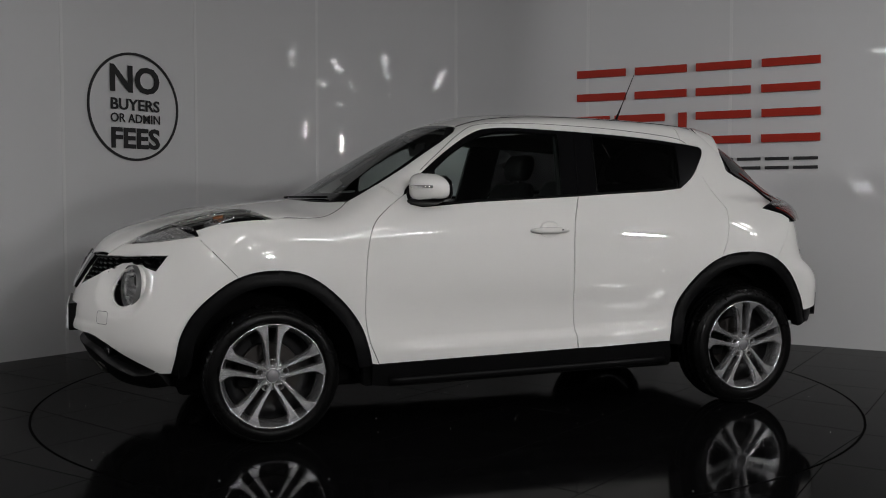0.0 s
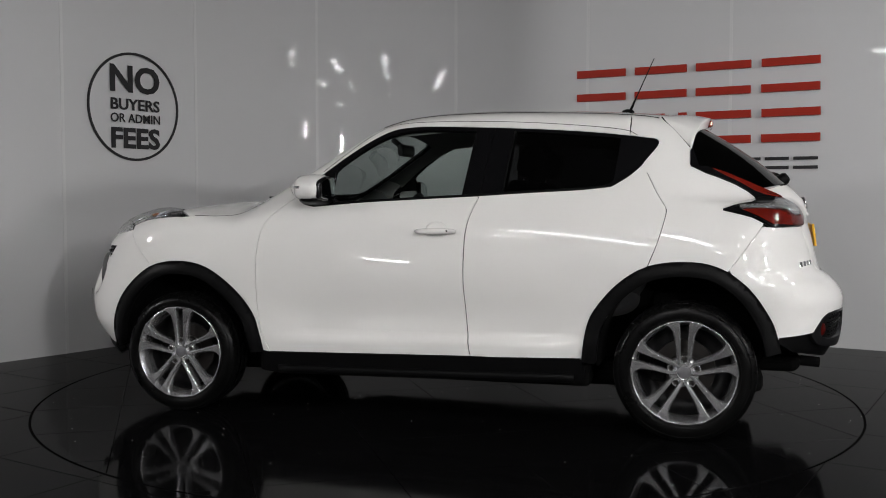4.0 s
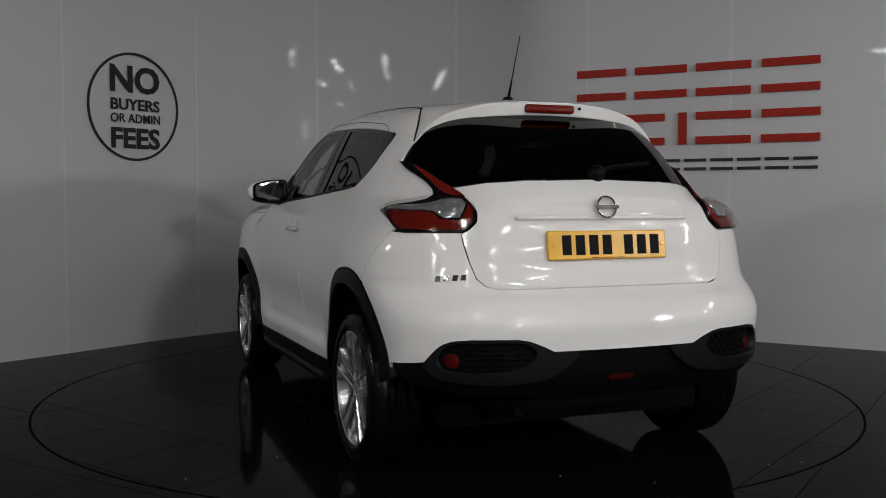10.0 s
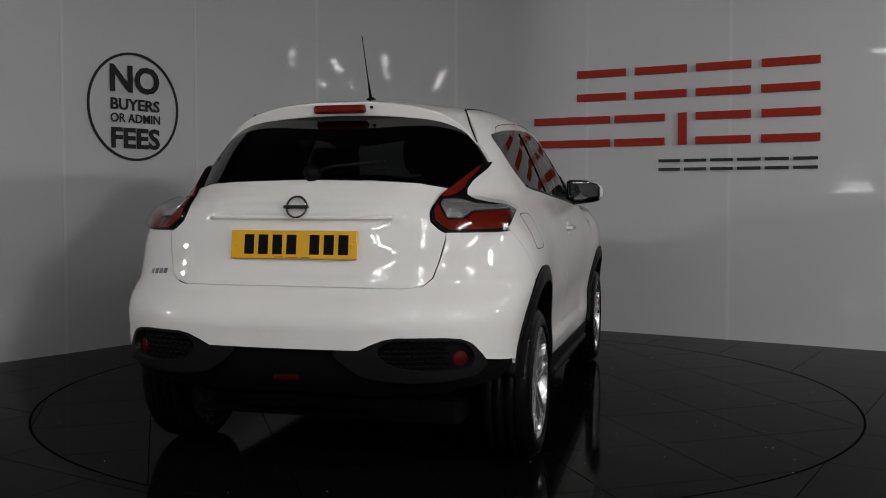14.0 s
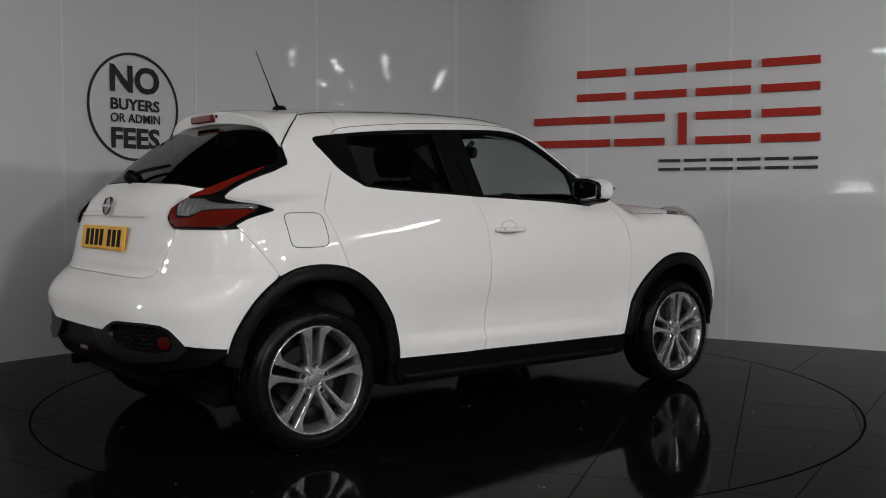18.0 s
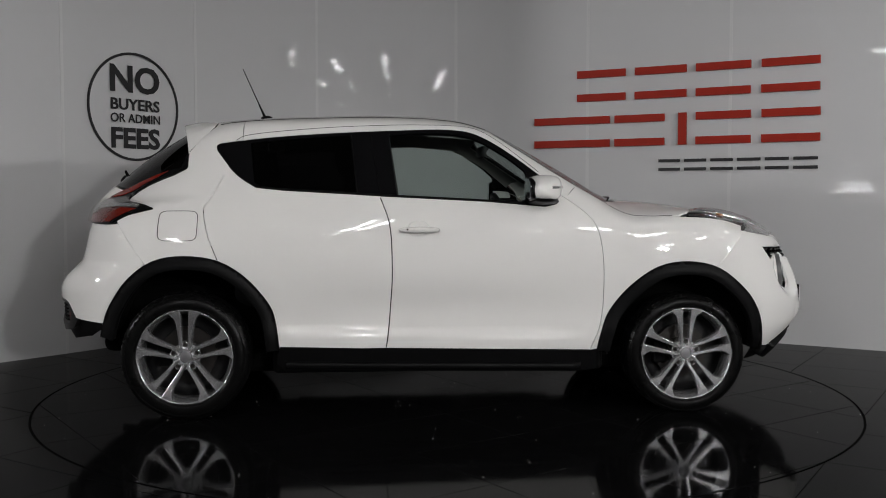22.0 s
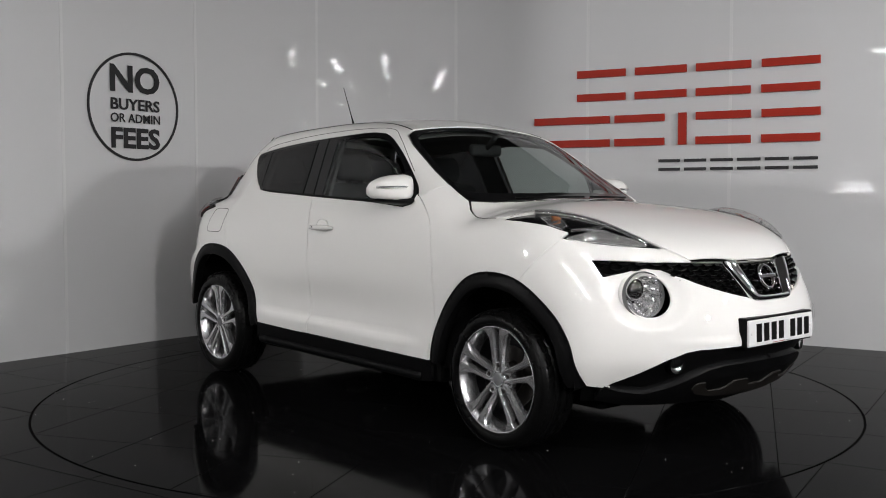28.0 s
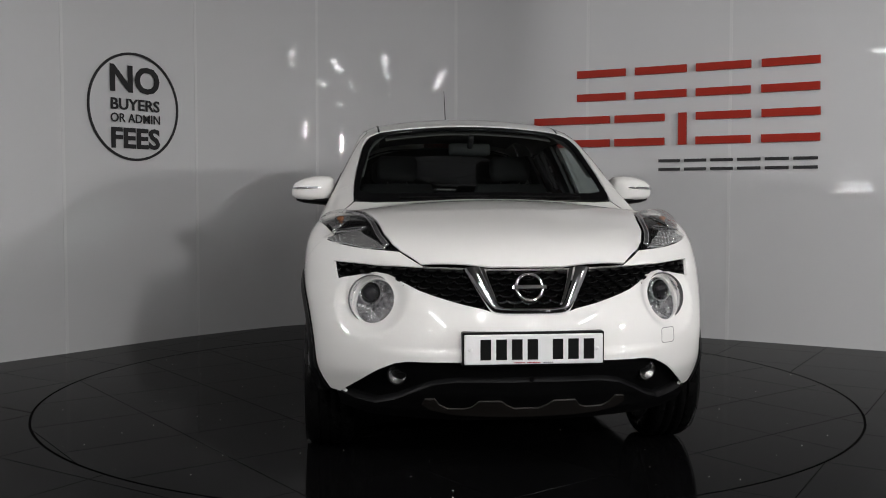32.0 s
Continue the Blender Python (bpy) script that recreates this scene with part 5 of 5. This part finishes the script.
for s in (1, -1):
    house = part("door_mirror", flip(shell_bm([(0.745, 0.515, 1.155, 0.050, 0.050), (0.760, 0.52, 1.155, 0.068, 0.062), (0.80, 0.53, 1.155, 0.080, 0.066), (0.86, 0.532, 1.153, 0.078, 0.063), (0.91, 0.525, 1.148, 0.068, 0.054), (0.945, 0.512, 1.142, 0.052, 0.041), (0.962, 0.50, 1.138, 0.03, 0.024)], power=3.3), s), M_PAINT, car, "white door mirror with a black base", smooth=True)
    part("mirror_base", flip(shell_bm([(0.72, 0.53, 1.085, 0.10, 0.020), (0.76, 0.53, 1.085, 0.09, 0.022), (0.83, 0.528, 1.090, 0.066, 0.020), (0.90, 0.52, 1.094, 0.050, 0.016), (0.94, 0.51, 1.10, 0.03, 0.01)], power=2.2), s), M_PLASTIC, house, "black lower shell", smooth=True)
    part("mirror_frame", flip(shell_bm([(0.752, 0.452, 1.150, 0.012, 0.052), (0.77, 0.452, 1.150, 0.014, 0.062), (0.86, 0.452, 1.149, 0.014, 0.060), (0.93, 0.456, 1.142, 0.012, 0.046), (0.945, 0.458, 1.140, 0.008, 0.03)], power=3.5), s), M_GLOSSBLACK, house, smooth=True)
    part("mirror_glass", flip(shell_bm([(0.762, 0.440, 1.150, 0.003, 0.044), (0.775, 0.440, 1.150, 0.003, 0.054), (0.86, 0.440, 1.149, 0.003, 0.053), (0.922, 0.443, 1.143, 0.003, 0.040), (0.932, 0.443, 1.142, 0.003, 0.026)], power=4), s), M_MIRROR, house, smooth=True)
    pts = [(0.600, 0.80), (0.608, 0.84), (0.606, 0.88), (0.596, 0.915), (0.575, 0.942), (0.545, 0.955)]
    ind = part("side_indicator", tube_bm([(x + 0.001, s * y, 1.158 - 0.02 * (y - 0.8)) for x, y in pts], 0.0065, 8), M_REFLECTOR, house, "silver indicator strip", smooth=True)
    d1, d2 = doors[s]
    # handle: a grip over a scooped cup
    q = lift("side", [(-0.105, 0.945)])[0]
    y0 = q[1]
    grip = part("door_handle", flip(shell_bm([(y0 - 0.005, -0.105, 0.944, 0.100, 0.012), (y0 + 0.012, -0.105, 0.944, 0.104, 0.015), (y0 + 0.026, -0.107, 0.944, 0.098, 0.014), (y0 + 0.033, -0.108, 0.944, 0.085, 0.009)], power=2.6), s), M_PAINT, d1, "white pull handle", smooth=True)
    part("handle_cup", flip(shell_bm([(y0 - 0.012, -0.108, 0.946, 0.050, 0.040), (y0 + 0.002, -0.108, 0.946, 0.056, 0.045), (y0 + 0.0055, -0.108, 0.946, 0.046, 0.036), (y0 + 0.0015, -0.108, 0.946, 0.038, 0.028)], power=2.2), s), M_PAINT, grip, smooth=True)
    part("key_button", lathe_bm([(0.001, 0.0025), (0.004, 0.002), (0.005, 0)], 10, "y"), M_GLOSSBLACK, grip).matrix_basis = Matrix.Translation((-0.165, s * (y0 + 0.032), 0.947)) @ Matrix.Diagonal((1, s, 1, 1))
    # sail trim in front of the door glass
    skin("sail_trim", "side", [(0.605, 1.078), (0.55, 1.066), (0.455, 1.073), (0.452, 1.235), (0.497, 1.238), (0.595, 1.155), (0.612, 1.12)], M_PLASTIC, car, proud=0.001, depth=0.012, side=s)
    # seam above the windows, B-pillar line
    ribbon("roof_seam", "side", [(0.52, 1.238), (0.43, 1.312), (0.29, 1.420), (0.164, 1.476), (-0.1, 1.486), (-0.345, 1.480), (-0.575, 1.468), (-0.851, 1.444), (-0.987, 1.424), (-1.035, 1.400)], 0.003, 0.0006, M_DARK, car, proud=0.0004, side=s)
    ribbon("pillar_line", "side", [(-0.30, 1.115), (-0.325, 1.28), (-0.35, 1.45), (-0.355, 1.478)], 0.004, 0.0006, M_DARK, car, proud=-0.001, side=s)
    ribbon("pillar_trim", "side", [(-0.415, 1.125), (-0.43, 1.28), (-0.45, 1.432)], 0.008, 0.002, M_PLASTIC, car, proud=-0.002, side=s)
    ribbon("belt_trim", "side", [(0.44, 1.078), (0.254, 1.090), (-0.294, 1.118), (-0.466, 1.129), (-0.79, 1.147), (-0.90, 1.157)], 0.012, 0.004, M_PLASTIC, car, proud=-0.001, side=s)
    # roof ditch strip
    ribbon("roof_strip", "top", [(0.262, 0.500), (0.0, 0.500), (-0.4, 0.500), (-0.8, 0.500), (-1.13, 0.497)], 0.010, 0.002, M_PLASTIC, car, proud=0.0005, side=s)
skin("fuel_flap", "side", [(-1.383 + 0.092 * math.copysign(abs(math.cos(a)) ** 0.35, math.cos(a)) + 0.085 * 0 + 0.088, 0.966 + 0.070 * math.copysign(abs(math.sin(a)) ** 0.35, math.sin(a))) for a in np.linspace(0, 2 * math.pi, 41)[:-1]],
     M_PAINT, car, proud=0.0015, depth=0.006, side=-1, step=0.02)
flap_ring = [(-1.295 + 0.095 * math.copysign(abs(math.cos(a)) ** 0.35, math.cos(a)), 0.966 + 0.073 * math.copysign(abs(math.sin(a)) ** 0.35, math.sin(a))) for a in np.linspace(0, 2 * math.pi, 41)[:-1]]
ribbon("fuel_flap_gap", "side", flap_ring, 0.0030, 0.0006, M_DARK, car, proud=0.0012, side=-1, smooth_per=0, closed=True)
tow = [(0.56 + 0.031 * math.copysign(abs(math.cos(a)) ** 0.3, math.cos(a)), 0.568 + 0.028 * math.copysign(abs(math.sin(a)) ** 0.3, math.sin(a))) for a in np.linspace(0, 2 * math.pi, 33)[:-1]]
ribbon("tow_cover_gap", "nose", tow, 0.0022, 0.0004, M_DULLTRIM, car, proud=0.0108, smooth_per=0, closed=True)

# roof spoiler
front_e = table([(0, -1.20), (0.3, -1.185), (0.42, -1.16), (0.5, -1.138), (0.537, -1.205), (0.584, -1.275)])
front_z = table([(0, 1.535), (0.5, 1.490), (0.537, 1.415), (0.584, 1.335)])
back_x = table([(0, -1.372), (0.16, -1.370), (0.37, -1.342), (0.46, -1.318), (0.53, -1.298), (0.56, -1.290), (0.584, -1.283)])
up_z = table([(0, 1.513), (0.16, 1.509), (0.37, 1.480), (0.46, 1.450), (0.53, 1.400), (0.56, 1.368), (0.584, 1.335)])
low_z = table([(0, 1.460), (0.16, 1.455), (0.37, 1.432), (0.46, 1.406), (0.53, 1.372), (0.56, 1.350), (0.584, 1.328)])
bm = bmesh.new()
cols = []
for k in range(61):
    y = -0.584 + 1.168 * k / 60
    a = abs(y)
    if a < 0.49:
        p0 = Vector(lift("top", [(float(front_e(a)), y)])[0]) + Vector((0.0, 0, 0.001))
    else:
        p0 = Vector((float(front_e(a)), y, float(front_z(a))))
    u, l = Vector((float(back_x(a)), y, float(up_z(a)))), Vector((float(back_x(a)) + 0.012, y, float(low_z(a))))
    mid = p0.lerp(u, 0.55) + Vector((0, 0, 0.010 * max(0, 1 - (a / 0.55) ** 4)))
    row = [p0, p0.lerp(mid, 0.5) + Vector((0, 0, 0.003)), mid, u + Vector((0.012, 0, 0.003)), u, u + Vector((0.0, 0, -0.008)), l + Vector((0, 0, 0.006)), l, l + Vector((0.07, 0, -0.004))]
    cols.append([bm.verts.new(v) for v in row])
for a, b in zip(cols, cols[1:]):
    for k in range(len(a) - 1):
        bm.faces.new((a[k], a[k + 1], b[k + 1], b[k]))
bmesh.ops.recalc_face_normals(bm, faces=bm.faces[:])
spoiler = part("roof_spoiler", bm, M_PAINT, car, "white roof spoiler", smooth=True)
part("high_brake_light", box_bm(-1.384, -1.340, -0.118, 0.118, 1.466, 1.503, 0.012, 3), M_REDLENS, spoiler, "red high-level brake light")
for s in (1, -1):
    seam = [Vector((float(front_e(y)) - 0.002, s * y, float(front_z(y)))) + Vector((-0.002, s * 0.003, 0.003)) for y in (0.5, 0.512, 0.525, 0.537, 0.55, 0.567, 0.582)]
    part("spoiler_seam", tube_bm(seam, 0.0028, 6), M_DARK, spoiler, smooth=True)
part("washer_nozzle", lathe_bm([(0.001, 0.004), (0.006, 0.003), (0.007, -0.006)], 12, "x"), M_GLOSSBLACK, spoiler).matrix_basis = pose(-1.373, -0.145, 1.490, 0, 0, 180)

# aerial
base = lift("top", [(-0.945, 0.0)])[0]
aerial = part("aerial_base", shell_bm([(-0.022, base[0], base[2] + 0.004, 0.030, 0.008), (-0.012, base[0], base[2] + 0.012, 0.034, 0.016), (0.012, base[0], base[2] + 0.012, 0.034, 0.016), (0.022, base[0], base[2] + 0.004, 0.030, 0.008)], power=2.0), M_PLASTIC, car, "black roof aerial", smooth=True)
tip = Vector((-1.079, 0.0, 1.845))
root = Vector((base[0] - 0.012, 0.0, base[2] + 0.02))
part("aerial_foot", tube_bm([root, root.lerp(tip, 0.28)], 0.008, 10, taper=0.004), M_PLASTIC, aerial, smooth=True)
part("aerial_mast", tube_bm([root.lerp(tip, 0.25), root.lerp(tip, 0.6), tip], 0.0032, 8, taper=0.0022), M_PLASTIC, aerial, smooth=True)

# wipers
wl = lift("top", [(1.03, 0.05), (0.985, 0.28), (0.925, 0.47)])
part("front_wiper", tube_bm([Vector(p) + Vector((0.002, 0, 0.006)) for p in wl], 0.005, 8), M_PLASTIC, car, smooth=True)
wl = lift("top", [(0.955, -0.42), (1.01, -0.2), (1.03, 0.0)])
part("front_wiper", tube_bm([Vector(p) + Vector((0.002, 0, 0.006)) for p in wl], 0.005, 8), M_PLASTIC, car, smooth=True)
wr = lift("tail", [(-0.02, 1.188), (-0.10, 1.215), (-0.30, 1.235)])
wiper = part("rear_wiper", tube_bm([Vector(p) + Vector((-0.018, 0, 0.012)) for p in wr], 0.012, 10, taper=0.007), M_PLASTIC, car, "black rear wiper", smooth=True)
part("wiper_pivot", lathe_bm([(0.001, 0.048), (0.022, 0.045), (0.031, 0.030), (0.034, -0.010)], 20, "x"), M_PLASTIC, wiper, smooth=True).matrix_basis = pose(wr[0][0], -0.02, 1.190, 0, 0, 180) @ pose(0, 0, 0, 0, -35, 0)
skin("scuttle", "top", [(1.085, 0.0), (1.055, 0.27), (0.985, 0.455), (0.90, 0.61), (0.87, 0.60), (0.93, 0.48), (1.0, 0.29), (1.03, 0.0), (1.0, -0.29), (0.93, -0.48), (0.87, -0.60), (0.90, -0.61), (0.985, -0.455), (1.055, -0.27)], M_PLASTIC, car, proud=-0.012, depth=0)

# ---------------------------------------------------------------- cabin
skin("headliner", "top", [(0.30, 0.47), (-1.15, 0.46), (-1.15, -0.46), (0.30, -0.47)], M_LINER, car, proud=-0.045, depth=0, step=0.08)
for s in (1, -1):
    skin("door_lining", "side", [(0.80, 0.36), (0.80, 1.0), (0.60, 1.06), (0.254, 1.080), (-0.294, 1.106), (-0.924, 1.148), (-1.05, 1.24), (-1.10, 0.85), (-0.86, 0.50), (-0.84, 0.36)], M_CABIN, car, proud=-0.055, depth=0, side=s, step=0.06)
    skin("pillar_lining", "side", [(-0.20, 1.10), (-0.42, 1.12), (-0.45, 1.44), (-0.25, 1.45)], M_CABIN, car, proud=-0.035, depth=0.02, side=s, step=0.05)
    skin("quarter_lining", "side", [(-0.93, 1.15), (-1.20, 1.15), (-1.20, 1.42), (-0.95, 1.42)], M_CABIN, car, proud=-0.035, depth=0.02, side=s, step=0.05)
    skin("rail_lining", "cant", onto("cant", side3([(0.55, 1.19), (0.40, 1.31), (0.20, 1.425), (-0.1, 1.45), (-0.9, 1.41)]) + top3([(-0.9, 0.47), (-0.1, 0.47), (0.25, 0.46), (0.4, 0.56), (0.62, 0.60)])), M_LINER, car, proud=-0.035, depth=0, side=s, step=0.04)


def seat(name, x, y, wide=0.25):
    cush = part(name, shell_bm([(y - wide, x, 0.62, 0.20, 0.06), (y - wide + 0.03, x, 0.62, 0.25, 0.09), (y + wide - 0.03, x, 0.62, 0.25, 0.09), (y + wide, x, 0.62, 0.20, 0.06)]), M_FABRIC, car, "black cloth seat", smooth=True)
    b = shell_bm([(y - wide, 0, 0.30, 0.04, 0.22), (y - wide + 0.04, 0, 0.30, 0.07, 0.30), (y + wide - 0.04, 0, 0.30, 0.07, 0.30), (y + wide, 0, 0.30, 0.04, 0.22)])
    bk = part("backrest", b, M_FABRIC, cush, smooth=True)
    bk.matrix_basis = pose(x - 0.20, 0, 0.62, 0, -17, 0)
    hr = part("headrest", shell_bm([(y - 0.125, 0, 0.70, 0.03, 0.055), (y - 0.10, 0, 0.70, 0.05, 0.08), (y + 0.10, 0, 0.70, 0.05, 0.08), (y + 0.125, 0, 0.70, 0.03, 0.055)]), M_FABRIC, bk, smooth=True)
    for k in (-0.06, 0.06):
        part("headrest_post", tube_bm([(0, y + k, 0.55), (0, y + k, 0.66)], 0.006, 8), M_CHROME, bk, smooth=True)
    return cush


seat("front_seat", -0.08, 0.36)
seat("front_seat", -0.08, -0.36)
for y in (-0.37, 0.37):
    seat("rear_seat", -0.80, y, 0.30)
part("dashboard", shell_bm([(-0.70, 0.72, 0.93, 0.16, 0.10), (-0.64, 0.73, 0.94, 0.20, 0.13), (0.64, 0.73, 0.94, 0.20, 0.13), (0.70, 0.72, 0.93, 0.16, 0.10)]), M_CABIN, car, "dark dashboard", smooth=True)
part("steering_wheel", lathe_bm([(0.170, 0.0), (0.178, 0.012), (0.190, 0.012), (0.196, 0.0), (0.190, -0.012), (0.178, -0.012), (0.170, 0.0)], 40, "x"), M_CABIN, car, "black steering wheel", smooth=True).matrix_basis = pose(0.40, -0.36, 0.955, 0, -24, 0)
part("steering_boss", box_bm(0.36, 0.55, -0.44, -0.28, 0.90, 1.0, 0.03), M_CABIN, car)
mir = part("rear_view_mirror", shell_bm([(-0.115, 0.30, 1.372, 0.014, 0.026), (-0.10, 0.30, 1.372, 0.020, 0.034), (0.10, 0.30, 1.372, 0.020, 0.034), (0.115, 0.30, 1.372, 0.014, 0.026)]), M_CABIN, car, "black rear-view mirror", smooth=True)
part("mirror_stem", tube_bm([(0.315, 0, 1.385), (0.37, 0, 1.43), (0.38, 0, 1.44)], 0.016, 10), M_CABIN, mir, smooth=True)
part("parcel_shelf", box_bm(-1.62, -1.05, -0.50, 0.50, 1.02, 1.05, 0.01), M_CABIN, car)

# ---------------------------------------------------------------- polished floor tiles and the turntable
RING = 2.234


def tile_bm(outline, z0=-0.006, z1=0.0, bevel=0.001):
    bm = bmesh.new()
    lo = [bm.verts.new((x, y, z0)) for x, y in outline]
    inn = inset_poly(outline, bevel)
    m1 = [bm.verts.new((x, y, z1 - bevel)) for x, y in outline]
    hi = [bm.verts.new((x, y, z1)) for x, y in inn]
    n = len(outline)
    bm.faces.new(hi)
    for i in range(n):
        j = (i + 1) % n
        bm.faces.new((lo[i], lo[j], m1[j], m1[i]))
        bm.faces.new((m1[i], m1[j], hi[j], hi[i]))
    bmesh.ops.recalc_face_normals(bm, faces=bm.faces[:])
    return bm


def tiles(size, turn, shift, keep, clip, parent, gap=0.0013):
    c, s = math.cos(math.radians(turn)), math.sin(math.radians(turn))
    for i in range(-16, 17):
        for j in range(-16, 17):
            a0, b0 = shift[0] + i * size + gap, shift[1] + j * size + gap
            a1, b1 = a0 + size - 2 * gap, b0 + size - 2 * gap
            sq = [(a0, b0), (a1, b0), (a1, b1), (a0, b1)]
            sq = [(c * u - s * v, s * u + c * v) for u, v in sq]
            mid = Vector((sum(p[0] for p in sq) / 4, sum(p[1] for p in sq) / 4))
            if not keep(mid):
                continue
            r = [math.hypot(*p) for p in sq]
            out = clip(sq, min(r), max(r), mid.length, size)
            if out is None or len(out) < 3:
                continue
            P = np.array(out)
            area = 0.5 * abs(np.sum(P[:, 0] * np.roll(P[:, 1], -1) - np.roll(P[:, 0], -1) * P[:, 1]))
            if area < 0.0004:
                continue
            part("tile", tile_bm(out), M_TILE, parent)


def clip_round(sq, R, outside):
    """A tile cut by the circle: what lies outside it, or inside."""
    pts = [tuple(p) for p in resample(sq, 0.02)]
    ok = [(math.hypot(*p) >= R) == outside for p in pts]
    if all(ok):
        return sq
    if not any(ok):
        return None
    n = len(pts)
    k0 = next(i for i in range(n) if ok[i] and not ok[i - 1])
    pts, ok = pts[k0:] + pts[:k0], ok[k0:] + ok[:k0]
    res = [p for p, o in zip(pts, ok) if o]
    a, b = math.atan2(res[-1][1], res[-1][0]), math.atan2(res[0][1], res[0][0])
    d = (b - a + math.pi) % (2 * math.pi) - math.pi
    m = max(2, int(abs(d) * R / 0.03))
    return res + [(R * math.cos(a + d * k / m), R * math.sin(a + d * k / m)) for k in range(m + 1)]


def clip_out(sq, lo, hi, mid, size):
    return sq if mid > RING + size else clip_round(sq, RING + 0.006, True)


def clip_in(sq, lo, hi, mid, size):
    return clip_round(sq, RING - 0.006, False)


floor = bpy.data.objects["floor"]
tiles(0.6, 58, (0.1, 0.22), lambda m: -4.6 < m.x < 4.8 and -5.0 < m.y < 3.4 and not (m.y > 2.2 and abs(m.x) > 2.9), clip_out, floor)
for name, x0, x1, y0, y1 in (("floor_far", -7.45, 8.45, -12.9, -4.4), ("floor_west", -7.45, -4.2, -4.398, -0.75), ("floor_east", 4.4, 8.45, -4.398, 0.6)):
    tagged(obj(name, box_bm(x0, x1, y0, y1, -0.006, -0.001), M_TILE), "polished black showroom floor beside the bay", "floor", kind="structure")

turntable = tagged(new("turntable"), "round turntable tiled in polished black stone", "turntable")
part("disc", lathe_bm([(0.001, -0.0055), (RING - 0.004, -0.0055), (RING - 0.003, -0.0065), (RING - 0.003, -0.05), (0.001, -0.05)], 128, "z"), M_GROUT, turntable)
tiles(0.55, 31, (0.15, 0.0), lambda m: m.length < RING + 0.5, clip_in, turntable)
# pale grit lying on the disc
bm = bmesh.new()
rng = random.Random(7)
for k in range(170):
    a, r = rng.uniform(0, 2 * math.pi), RING * math.sqrt(rng.random())
    s = rng.uniform(0.0008, 0.0026)
    bmesh.ops.create_icosphere(bm, subdivisions=1, radius=s, matrix=Matrix.Translation((r * math.cos(a), r * math.sin(a), s * 0.6)))
tagged(part("grit", bm, M_FAR, turntable, "pale specks of grit"), kind="stuff")


# ---------------------------------------------------------------- motion
TURN = [(0, 200.25), (4, 165.2), (8, 129.62), (12, 93.67), (16, 57.74), (20, 21.88), (24, -13.15), (28, -48.7), (32, -83.95)]
CAR_AT = Vector((-0.0885, 0.1037, 0))


def motions():
    ts, an = zip(*TURN)
    rows_disc, rows_car = [], []
    for k in range(0, 33):
        a = float(np.interp(k, ts, an))
        spin = pose(0, 0, 0, 0, 0, a)
        rows_disc.append((k, spin))
        rows_car.append((k, spin @ Matrix.Translation(CAR_AT)))
    walk(turntable, rows_disc)
    walk(car, rows_car)


motions()
